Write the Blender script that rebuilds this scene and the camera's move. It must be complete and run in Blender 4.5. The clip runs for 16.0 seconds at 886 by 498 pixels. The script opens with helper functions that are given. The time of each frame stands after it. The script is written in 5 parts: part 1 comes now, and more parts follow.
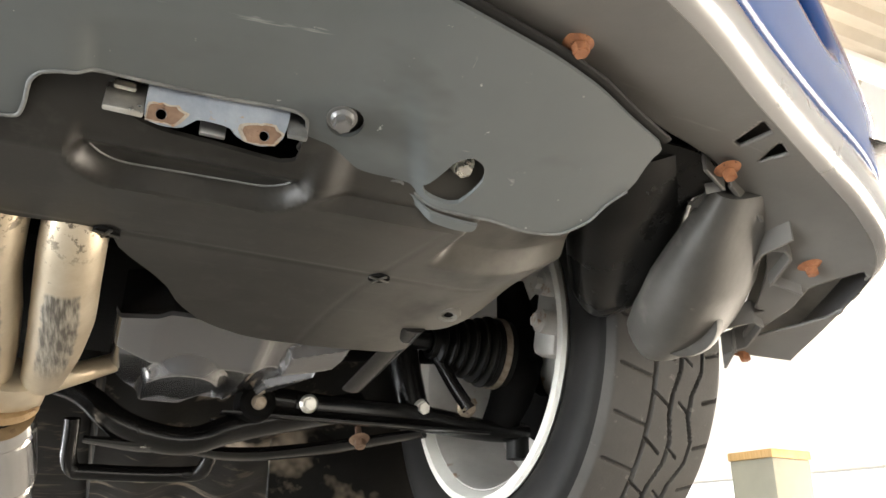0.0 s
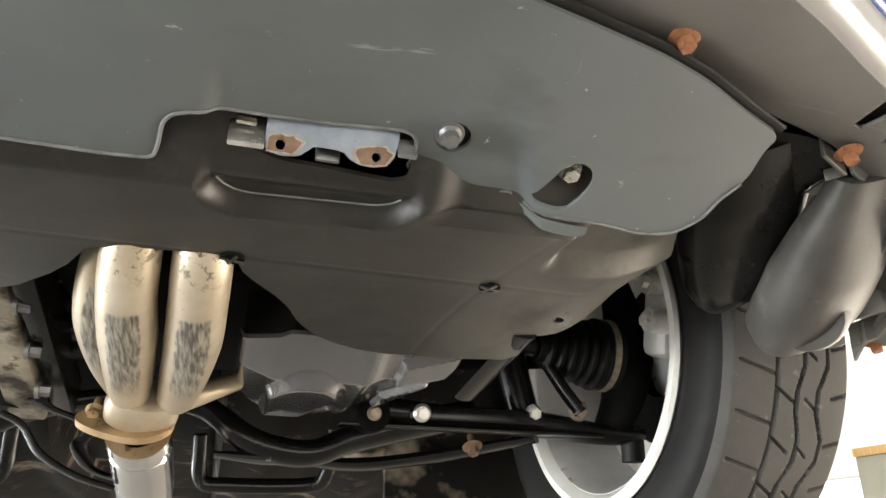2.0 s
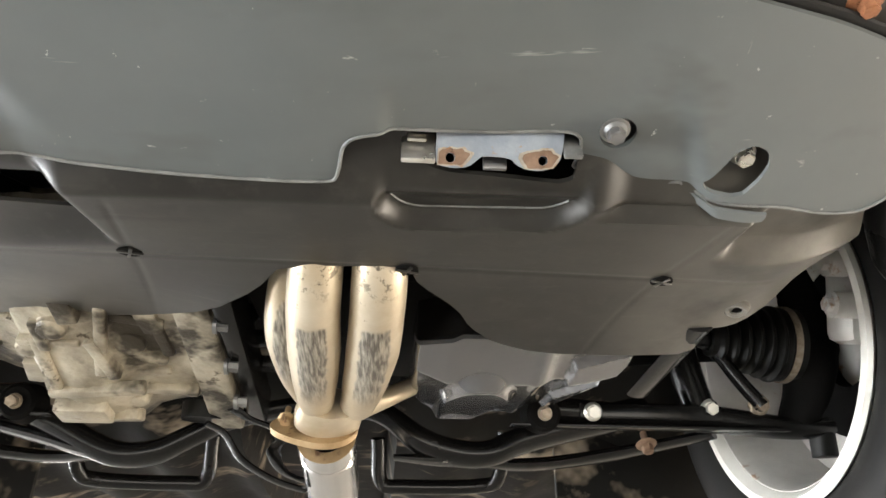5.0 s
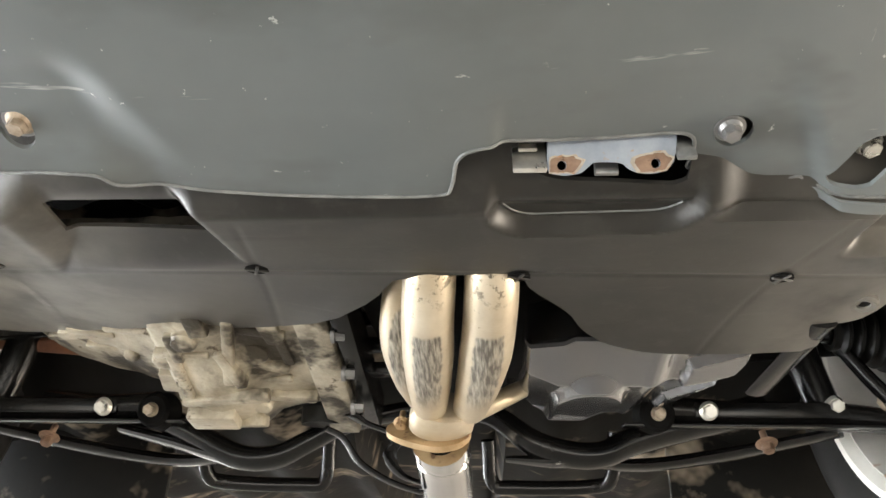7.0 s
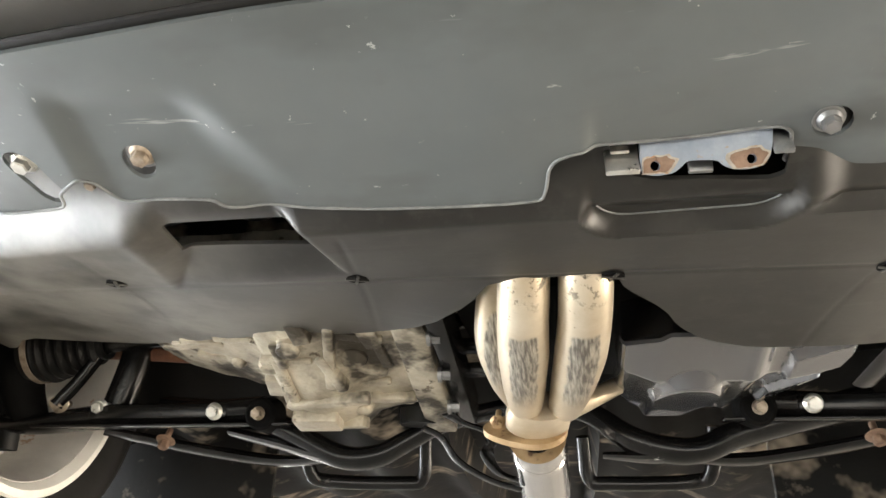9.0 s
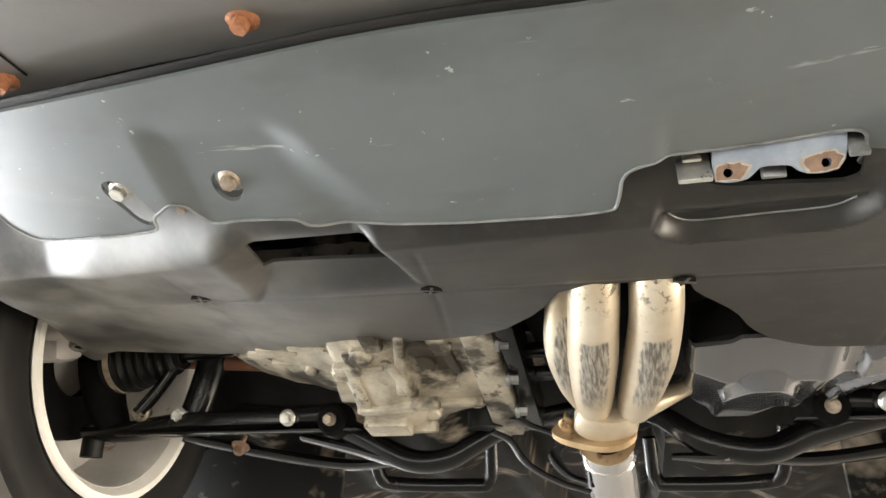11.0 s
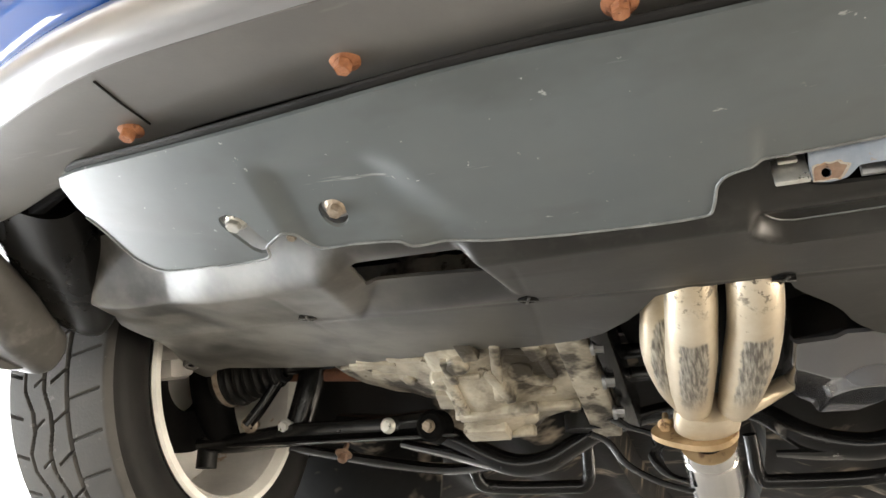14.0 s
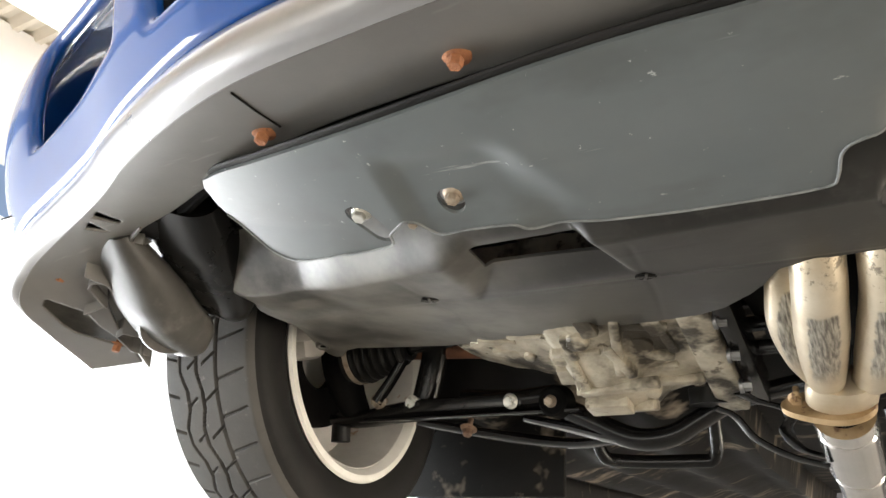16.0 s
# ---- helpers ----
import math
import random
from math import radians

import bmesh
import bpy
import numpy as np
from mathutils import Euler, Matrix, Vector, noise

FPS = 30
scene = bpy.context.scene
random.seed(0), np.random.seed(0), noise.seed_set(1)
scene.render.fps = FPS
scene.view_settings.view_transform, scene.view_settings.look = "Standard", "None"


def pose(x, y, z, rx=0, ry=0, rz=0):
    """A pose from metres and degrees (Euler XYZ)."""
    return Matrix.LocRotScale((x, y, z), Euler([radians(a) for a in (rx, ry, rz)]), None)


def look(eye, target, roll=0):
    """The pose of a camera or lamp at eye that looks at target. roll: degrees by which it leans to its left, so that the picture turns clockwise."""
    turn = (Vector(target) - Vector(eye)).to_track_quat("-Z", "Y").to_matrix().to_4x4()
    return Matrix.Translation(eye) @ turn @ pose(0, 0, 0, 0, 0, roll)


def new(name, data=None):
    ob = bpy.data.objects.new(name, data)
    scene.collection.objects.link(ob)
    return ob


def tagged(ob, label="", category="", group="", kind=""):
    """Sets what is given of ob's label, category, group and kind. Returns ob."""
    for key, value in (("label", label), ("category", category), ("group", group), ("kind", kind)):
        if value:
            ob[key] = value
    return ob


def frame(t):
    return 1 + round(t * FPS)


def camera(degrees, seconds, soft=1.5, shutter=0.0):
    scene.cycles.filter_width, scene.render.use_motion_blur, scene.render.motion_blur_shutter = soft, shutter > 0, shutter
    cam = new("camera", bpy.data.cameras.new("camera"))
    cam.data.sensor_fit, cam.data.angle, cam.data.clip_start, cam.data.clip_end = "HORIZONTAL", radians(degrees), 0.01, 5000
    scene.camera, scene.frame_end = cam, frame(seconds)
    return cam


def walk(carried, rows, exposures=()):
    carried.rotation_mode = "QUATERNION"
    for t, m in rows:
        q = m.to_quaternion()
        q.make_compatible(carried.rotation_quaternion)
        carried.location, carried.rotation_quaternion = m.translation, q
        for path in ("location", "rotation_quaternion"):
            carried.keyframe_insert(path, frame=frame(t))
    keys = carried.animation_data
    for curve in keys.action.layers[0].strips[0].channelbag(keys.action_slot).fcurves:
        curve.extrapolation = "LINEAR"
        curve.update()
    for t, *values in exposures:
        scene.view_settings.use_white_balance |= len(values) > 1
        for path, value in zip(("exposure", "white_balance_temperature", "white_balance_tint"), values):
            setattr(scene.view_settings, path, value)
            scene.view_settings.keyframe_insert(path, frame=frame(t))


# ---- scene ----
cam = camera(62.1, 16.0)
PATH = [
    (0, (0.162, 0.006, 1.506), (0.913, 1.706, 2.247), 1.1),
    (0.5, (0.159, 0.009, 1.506), (0.882, 1.718, 2.252), 0.8),
    (1, (0.158, 0.008, 1.506), (0.833, 1.735, 2.255), 0.7),
    (1.5, (0.151, 0.008, 1.507), (0.753, 1.762, 2.255), 0.6),
    (2, (0.146, 0.006, 1.508), (0.667, 1.787, 2.256), 0.4),
    (2.5, (0.143, 0.003, 1.508), (0.594, 1.802, 2.256), 0.3),
    (3, (0.141, 0.003, 1.508), (0.528, 1.817, 2.256), 0.3),
    (3.5, (0.138, 0.003, 1.508), (0.464, 1.828, 2.258), 0.4),
    (4, (0.135, 0.001, 1.508), (0.402, 1.836, 2.256), 0.5),
    (4.5, (0.129, 0.0, 1.507), (0.334, 1.844, 2.254), 0.5),
    (5, (0.126, 0.002, 1.507), (0.268, 1.852, 2.252), 0.6),
    (7.5, (0.107, -0.012, 1.51), (-0.055, 1.84, 2.247), 0.9),
    (8, (0.104, -0.015, 1.51), (-0.112, 1.833, 2.244), 0.8),
    (8.5, (0.102, -0.022, 1.511), (-0.17, 1.821, 2.239), 0.9),
    (9, (0.1, -0.026, 1.511), (-0.216, 1.811, 2.236), 0.8),
    (9.5, (0.096, -0.032, 1.511), (-0.262, 1.799, 2.233), 0.8),
    (12, (0.08, -0.051, 1.515), (-0.387, 1.75, 2.248), 0.2),
    (12.5, (0.079, -0.051, 1.516), (-0.396, 1.745, 2.255), 0.0),
    (13, (0.078, -0.055, 1.516), (-0.425, 1.734, 2.256), -0.2),
    (13.5, (0.076, -0.067, 1.517), (-0.492, 1.705, 2.25), -0.3),
    (14, (0.075, -0.075, 1.515), (-0.562, 1.677, 2.24), -0.3),
    (14.5, (0.076, -0.083, 1.515), (-0.646, 1.642, 2.223), -0.1),
    (15, (0.077, -0.088, 1.514), (-0.724, 1.609, 2.204), 0.2),
    (15.5, (0.079, -0.092, 1.513), (-0.791, 1.577, 2.188), 0.4),
    (16, (0.082, -0.096, 1.513), (-0.845, 1.548, 2.176), 0.6),
]
walk(cam, [(t, look(eye, target, roll)) for t, eye, target, roll in PATH],
     [(0, -0.4), (2.0, -0.36), (3.5, -0.18), (5.0, -0.06), (7.5, 0.0), (9.5, 0.0), (12.5, -0.1), (14, -0.25), (16, -0.4)])

# ---- world, lights ----
world = bpy.data.worlds.new("world")
scene.world = world
world.use_nodes = True
wn = world.node_tree
sky = wn.nodes.new("ShaderNodeTexSky")
sky.sky_type = "NISHITA"
sky.sun_disc = False
sky.sun_elevation, sky.sun_rotation = radians(50), radians(259)
wn.links.new(sky.outputs[0], wn.nodes["Background"].inputs[0])
wn.nodes["Background"].inputs[1].default_value = 0.12


def area_lamp(name, m, w, h, watts, colour):
    d = bpy.data.lights.new(name, "AREA")
    d.shape, d.size, d.size_y, d.energy, d.color = "RECTANGLE", w, h, watts, colour
    ob = new(name, d)
    ob.matrix_world = m
    return ob


# one tube fitting under the roof
area_lamp("tube_light", look((4.4, 2.65, 4.40), (4.4, 2.65, 0)), 2.3, 0.12, 260, (1.0, 0.93, 0.82))
# fill lamps added low in the doorways, standing in for daylight from outside
area_lamp("fill_west", look((-5.4, 2.4, 0.95), (0, 2.4, 1.5)), 9.8, 1.8, 1700, (0.95, 0.98, 1.0))
area_lamp("fill_east", look((5.4, 2.2, 0.95), (0, 2.2, 1.5)), 9.0, 1.8, 950, (1.0, 0.865, 0.70))
area_lamp("fill_south", look((0.0, -5.4, 0.95), (0, 0, 1.6)), 5.0, 1.8, 145, (1.0, 0.94, 0.84))

# sun through the tall west doorway, falling on the floor beside the car
sun = bpy.data.lights.new("sun", "SUN")
sun.energy, sun.angle, sun.color = 5.0, radians(0.6), (1.0, 0.95, 0.87)
new("sun", sun).matrix_world = look((-6.4, 1.2, 7.6), (0, 2.4, 0))


# ---- materials ----
def surface(name, dark, light, rough=0.5, metal=0.0, scale=6.0, bump=0.1, bump_scale=160.0, speck=None,
            speck_scale=60.0, speck_amount=0.62, rough_var=0.12, coat=0.0, stretch=(1, 1, 1), spec=0.5):
    """Two tones mixed by large stains, fine grain in the relief and gloss, and specks of a third tone."""
    m = bpy.data.materials.new(name)
    m.use_nodes = True
    t = m.node_tree
    n, l = t.nodes, t.links
    b = n["Principled BSDF"]
    co = n.new("ShaderNodeTexCoord")
    mp = n.new("ShaderNodeMapping")
    mp.inputs["Scale"].default_value = stretch
    l.new(co.outputs["Object"], mp.inputs["Vector"])
    big = n.new("ShaderNodeTexNoise")
    big.inputs["Scale"].default_value, big.inputs["Detail"].default_value, big.inputs["Roughness"].default_value = scale, 8, 0.62
    fine = n.new("ShaderNodeTexNoise")
    fine.inputs["Scale"].default_value, fine.inputs["Detail"].default_value = bump_scale, 6
    for x in (big, fine):
        l.new(mp.outputs[0], x.inputs["Vector"])
    ramp = n.new("ShaderNodeValToRGB")
    ramp.color_ramp.elements[0].position, ramp.color_ramp.elements[1].position = 0.34, 0.68
    ramp.color_ramp.elements[0].color, ramp.color_ramp.elements[1].color = (*dark, 1), (*light, 1)
    l.new(big.outputs["Fac"], ramp.inputs[0])
    out = ramp.outputs[0]
    if speck:
        sp = n.new("ShaderNodeTexNoise")
        sp.inputs["Scale"].default_value, sp.inputs["Detail"].default_value, sp.inputs["Roughness"].default_value = speck_scale, 5, 0.7
        l.new(mp.outputs[0], sp.inputs["Vector"])
        r2 = n.new("ShaderNodeValToRGB")
        r2.color_ramp.elements[0].position, r2.color_ramp.elements[1].position = speck_amount, speck_amount + 0.06
        l.new(sp.outputs["Fac"], r2.inputs[0])
        mix = n.new("ShaderNodeMix")
        mix.data_type = "RGBA"
        l.new(r2.outputs[0], mix.inputs["Factor"])
        l.new(out, mix.inputs["A"])
        mix.inputs["B"].default_value = (*speck, 1)
        out = mix.outputs["Result"]
    l.new(out, b.inputs["Base Color"])
    mr = n.new("ShaderNodeMapRange")
    mr.inputs["To Min"].default_value, mr.inputs["To Max"].default_value = max(rough - rough_var, 0.03), min(rough + rough_var, 1)
    l.new(big.outputs["Fac"], mr.inputs["Value"])
    l.new(mr.outputs[0], b.inputs["Roughness"])
    bp = n.new("ShaderNodeBump")
    bp.inputs["Strength"].default_value, bp.inputs["Distance"].default_value = bump, 0.002
    l.new(fine.outputs["Fac"], bp.inputs["Height"])
    l.new(bp.outputs[0], b.inputs["Normal"])
    b.inputs["Metallic"].default_value = metal
    b.inputs["Coat Weight"].default_value = coat
    b.inputs["Coat Roughness"].default_value = 0.04
    b.inputs["Specular IOR Level"].default_value = spec
    return m


M_COVER = surface("grey_green_plastic", (0.088, 0.1, 0.102), (0.118, 0.13, 0.13), 0.36, 0, 4, 0.02, 300, (0.3, 0.3, 0.285), 34, 0.69)
M_EDGE = surface("scuffed_plastic_edge", (0.09, 0.095, 0.095), (0.2, 0.205, 0.2), 0.5, 0, 60, 0.2, 300)
M_SHIELD = surface("black_plastic", (0.007, 0.0068, 0.006), (0.015, 0.0142, 0.0122), 0.33, 0, 11, 0.02, 300, spec=0.5, rough_var=0.04)
M_LIP = surface("grey_flange_plastic", (0.1, 0.095, 0.087), (0.15, 0.143, 0.13), 0.4, 0, 7, 0.04, 350)
M_SILVER = surface("silver_paint", (0.36, 0.36, 0.365), (0.42, 0.42, 0.42), 0.30, 0.85, 5, 0.0, 500, coat=0.5)
M_BLUE = surface("blue_paint", (0.001, 0.05, 0.24), (0.003, 0.068, 0.3), 0.5, 0.0, 3, 0.01, 600, coat=1.0, rough_var=0.05, spec=0.1)
M_LINER = surface("liner_plastic", (0.042, 0.04, 0.036), (0.088, 0.084, 0.076), 0.42, 0, 9, 0.06, 200, (0.12, 0.115, 0.1), 22, 0.66, spec=0.25)
M_BLACK = surface("black_enamel", (0.004, 0.004, 0.004), (0.01, 0.0095, 0.009), 0.22, 0, 16, 0.08, 120, (0.03, 0.026, 0.022), 40, 0.69, spec=0.3)
M_PAN = surface("oil_pan_enamel", (0.05, 0.051, 0.055), (0.065, 0.066, 0.071), 0.2, 0.0, 9, 0.01, 300, rough_var=0.03, spec=0.9, coat=1.0)
# near-black for grimy parts, and to paint the shade in hollows
M_DARK = surface("grime_and_shade_black", (0.003, 0.003, 0.003), (0.008, 0.0075, 0.007), 0.8, 0, 12, 0.3, 80, spec=0.05)
M_CAST = surface("cast_aluminium", (0.24, 0.21, 0.16), (0.54, 0.49, 0.385), 0.48, 0.4, 22, 0.5, 190, (0.09, 0.07, 0.045), 26, 0.6)
M_STEEL = surface("bare_steel", (0.2, 0.2, 0.2), (0.33, 0.33, 0.33), 0.4, 0.8, 30, 0.1, 200)
M_ZINC = surface("zinc_plate", (0.55, 0.54, 0.5), (0.75, 0.74, 0.69), 0.3, 0.8, 60, 0.1, 300)
M_RUST = surface("rust", (0.19, 0.07, 0.028), (0.36, 0.15, 0.065), 0.8, 0.0, 90, 0.6, 420, (0.1, 0.035, 0.015), 200, 0.6)
M_TANBOLT = surface("weathered_bolt", (0.22, 0.17, 0.12), (0.4, 0.34, 0.27), 0.5, 0.5, 120, 0.3, 400)
M_BRACKET = surface("blue_grey_steel", (0.16, 0.19, 0.24), (0.3, 0.34, 0.39), 0.4, 0.4, 26, 0.15, 240, (0.3, 0.2, 0.12), 55, 0.64)
M_BRKRUST = surface("rusted_steel", (0.1, 0.056, 0.033), (0.24, 0.155, 0.105), 0.7, 0.1, 60, 0.4, 320, (0.08, 0.04, 0.025), 110, 0.6)
M_CREAM = surface("flaking_paint", (0.26, 0.23, 0.19), (0.42, 0.38, 0.32), 0.6, 0, 120, 0.3, 400, (0.3, 0.17, 0.09), 160, 0.56)
M_RUBBER = surface("tyre_rubber", (0.04, 0.038, 0.035), (0.072, 0.068, 0.061), 0.7, 0, 9, 0.15, 260, (0.12, 0.113, 0.1), 60, 0.63)
M_BOOT = surface("boot_rubber", (0.003, 0.003, 0.0027), (0.007, 0.0068, 0.006), 0.45, 0, 20, 0.1, 200, (0.05, 0.036, 0.025), 50, 0.66, spec=0.2)
M_WHITE = surface("white_rim_paint", (0.62, 0.6, 0.55), (0.74, 0.73, 0.68), 0.35, 0, 12, 0.03, 300)
M_ALLOY = surface("alloy_barrel", (0.5, 0.48, 0.45), (0.68, 0.66, 0.62), 0.35, 0.25, 10, 0.08, 160, (0.4, 0.27, 0.18), 18, 0.62)
M_CHROME = surface("polished_stainless", (0.72, 0.71, 0.69), (0.82, 0.81, 0.79), 0.14, 1.0, 14, 0.03, 200, rough_var=0.08)
M_COPPER = surface("flange_steel", (0.3, 0.2, 0.1), (0.46, 0.33, 0.19), 0.5, 0.5, 40, 0.25, 260, (0.16, 0.09, 0.05), 70, 0.6)
M_PANFLOOR = surface("dirty_underbody", (0.003, 0.003, 0.0027), (0.008, 0.007, 0.006), 0.55, 0, 7, 0.25, 60, (0.06, 0.05, 0.038), 9, 0.60, spec=0.1)
M_SIDEWALL = surface("sidewall_rubber", (0.009, 0.009, 0.009), (0.018, 0.017, 0.016), 0.6, 0, 9, 0.1, 260, spec=0.15)
M_DUCT = surface("black_duct_plastic", (0.003, 0.003, 0.003), (0.007, 0.007, 0.0065), 0.28, 0, 9, 0.05, 200, (0.016, 0.015, 0.014), 22, 0.68, spec=0.25)
M_ORANGE = surface("rusty_steering_rod", (0.13, 0.05, 0.025), (0.24, 0.1, 0.05), 0.7, 0, 40, 0.3, 260)
M_WALL = surface("white_wall_paint", (0.76, 0.75, 0.72), (0.82, 0.81, 0.78), 0.6, 0, 1.5, 0.08, 40)
M_BLOCK = surface("dark_panel_paint", (0.03, 0.03, 0.032), (0.045, 0.045, 0.047), 0.7, 0, 1.5, 0.1, 40)
M_FLOOR = surface("workshop_concrete", (0.17, 0.165, 0.155), (0.25, 0.24, 0.225), 0.55, 0, 1.2, 0.1, 30, (0.15, 0.145, 0.14), 3, 0.62)
M_ROOF = surface("roof_sheet", (0.5, 0.44, 0.35), (0.6, 0.54, 0.44), 0.5, 0.1, 2, 0.05, 40)
M_REDSTEEL = surface("red_oxide_steel", (0.3, 0.12, 0.09), (0.42, 0.19, 0.15), 0.6, 0, 3, 0.1, 60)
M_CABINET = surface("cream_cabinet", (0.22, 0.22, 0.18), (0.27, 0.265, 0.21), 0.5, 0, 3, 0.04, 80)
M_WOOD = surface("cabinet_wood", (0.4, 0.25, 0.09), (0.55, 0.36, 0.15), 0.5, 0, 8, 0.1, 80, stretch=(1, 8, 1))


def add_layer(m, colour, scale, lo, hi, stretch=(1, 1, 1), turn=0.0):
    """One more layer of marks over a surface, from stretched noise."""
    t = m.node_tree
    n, l = t.nodes, t.links
    b = n["Principled BSDF"]
    co, mp, no, rp, mix = n.new("ShaderNodeTexCoord"), n.new("ShaderNodeMapping"), n.new("ShaderNodeTexNoise"), n.new("ShaderNodeValToRGB"), n.new("ShaderNodeMix")
    mp.inputs["Scale"].default_value, mp.inputs["Rotation"].default_value = stretch, (0, 0, turn)
    no.inputs["Scale"].default_value, no.inputs["Detail"].default_value, no.inputs["Roughness"].default_value = scale, 4, 0.6
    l.new(co.outputs["Object"], mp.inputs["Vector"])
    l.new(mp.outputs[0], no.inputs["Vector"])
    l.new(no.outputs["Fac"], rp.inputs[0])
    rp.color_ramp.elements[0].position, rp.color_ramp.elements[1].position = lo, hi
    mix.data_type = "RGBA"
    l.new(rp.outputs[0], mix.inputs["Factor"])
    l.new(b.inputs["Base Color"].links[0].from_socket, mix.inputs["A"])
    mix.inputs["B"].default_value = (*colour, 1)
    l.new(mix.outputs["Result"], b.inputs["Base Color"])


# scuffs along and across the undertray, dust films on the shields, streaks of dirt
add_layer(M_COVER, (0.26, 0.27, 0.26), 30, 0.70, 0.74, (0.25, 3.0, 1), 0.2)
add_layer(M_COVER, (0.24, 0.25, 0.24), 26, 0.72, 0.75, (3.0, 0.35, 1), 0.1)
add_layer(M_COVER, (0.08, 0.088, 0.088), 6, 0.52, 0.66, (1, 2.0, 1))
add_layer(M_SHIELD, (0.024, 0.023, 0.02), 9, 0.40, 0.80)
add_layer(M_SHIELD, (0.05, 0.048, 0.042), 40, 0.60, 0.85, (0.3, 2.5, 1), 0.5)
add_layer(M_COVER, (0.34, 0.345, 0.33), 110, 0.70, 0.73)
add_layer(M_COVER, (0.3, 0.305, 0.29), 60, 0.71, 0.74, (0.6, 1.6, 1), 0.4)
add_layer(M_SHIELD, (0.04, 0.038, 0.034), 70, 0.55, 0.95)
add_layer(M_SHIELD, (0.03, 0.0285, 0.025), 16, 0.45, 0.85, (1, 1.8, 1), 0.3)
add_layer(M_LINER, (0.16, 0.15, 0.135), 14, 0.58, 0.75)
# grime on the cast case, its dark tone also painting shaded recesses
add_layer(M_CAST, (0.05, 0.042, 0.03), 14, 0.50, 0.60)
add_layer(M_PANFLOOR, (0.30, 0.25, 0.19), 6, 0.56, 0.70, (1.0, 2.0, 1))
add_layer(M_LIP, (0.26, 0.25, 0.23), 20, 0.62, 0.78, (0.3, 2.0, 1), 0.25)


def side_light_film(m, colour, middle, lo, hi):
    """Tan film broken up by noise, paler towards both wheels to paint in side light."""
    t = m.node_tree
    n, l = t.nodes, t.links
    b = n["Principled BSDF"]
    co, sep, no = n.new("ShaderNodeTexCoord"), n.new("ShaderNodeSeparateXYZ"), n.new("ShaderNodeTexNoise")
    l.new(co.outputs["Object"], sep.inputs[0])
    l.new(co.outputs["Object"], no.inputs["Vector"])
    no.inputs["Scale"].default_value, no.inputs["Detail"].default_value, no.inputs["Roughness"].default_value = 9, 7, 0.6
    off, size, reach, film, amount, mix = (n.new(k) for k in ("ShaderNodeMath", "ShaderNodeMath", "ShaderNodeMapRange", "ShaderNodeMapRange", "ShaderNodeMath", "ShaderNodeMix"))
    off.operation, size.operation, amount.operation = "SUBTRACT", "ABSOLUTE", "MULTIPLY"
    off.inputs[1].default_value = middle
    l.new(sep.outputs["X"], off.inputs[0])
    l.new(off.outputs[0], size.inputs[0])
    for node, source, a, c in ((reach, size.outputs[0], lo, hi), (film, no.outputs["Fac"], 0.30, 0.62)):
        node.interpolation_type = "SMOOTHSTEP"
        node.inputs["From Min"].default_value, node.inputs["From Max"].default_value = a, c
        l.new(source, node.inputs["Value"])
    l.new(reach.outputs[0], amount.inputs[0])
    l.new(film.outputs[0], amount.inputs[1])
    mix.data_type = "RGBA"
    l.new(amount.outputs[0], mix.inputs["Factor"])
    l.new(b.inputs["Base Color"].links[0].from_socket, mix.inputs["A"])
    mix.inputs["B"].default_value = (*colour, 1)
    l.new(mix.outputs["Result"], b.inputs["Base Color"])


# lighter outer ends of the shield, side light put into the colour
side_light_film(M_SHIELD, (0.165, 0.155, 0.135), 0.09, 0.19, 0.40)

# black enamel worn through to bare metal
M_WORN = surface("worn_black_enamel", (0.004, 0.004, 0.004), (0.01, 0.0095, 0.009), 0.2, 0.0, 16, 0.1, 120, (0.42, 0.41, 0.38), 26, 0.60, spec=0.6)


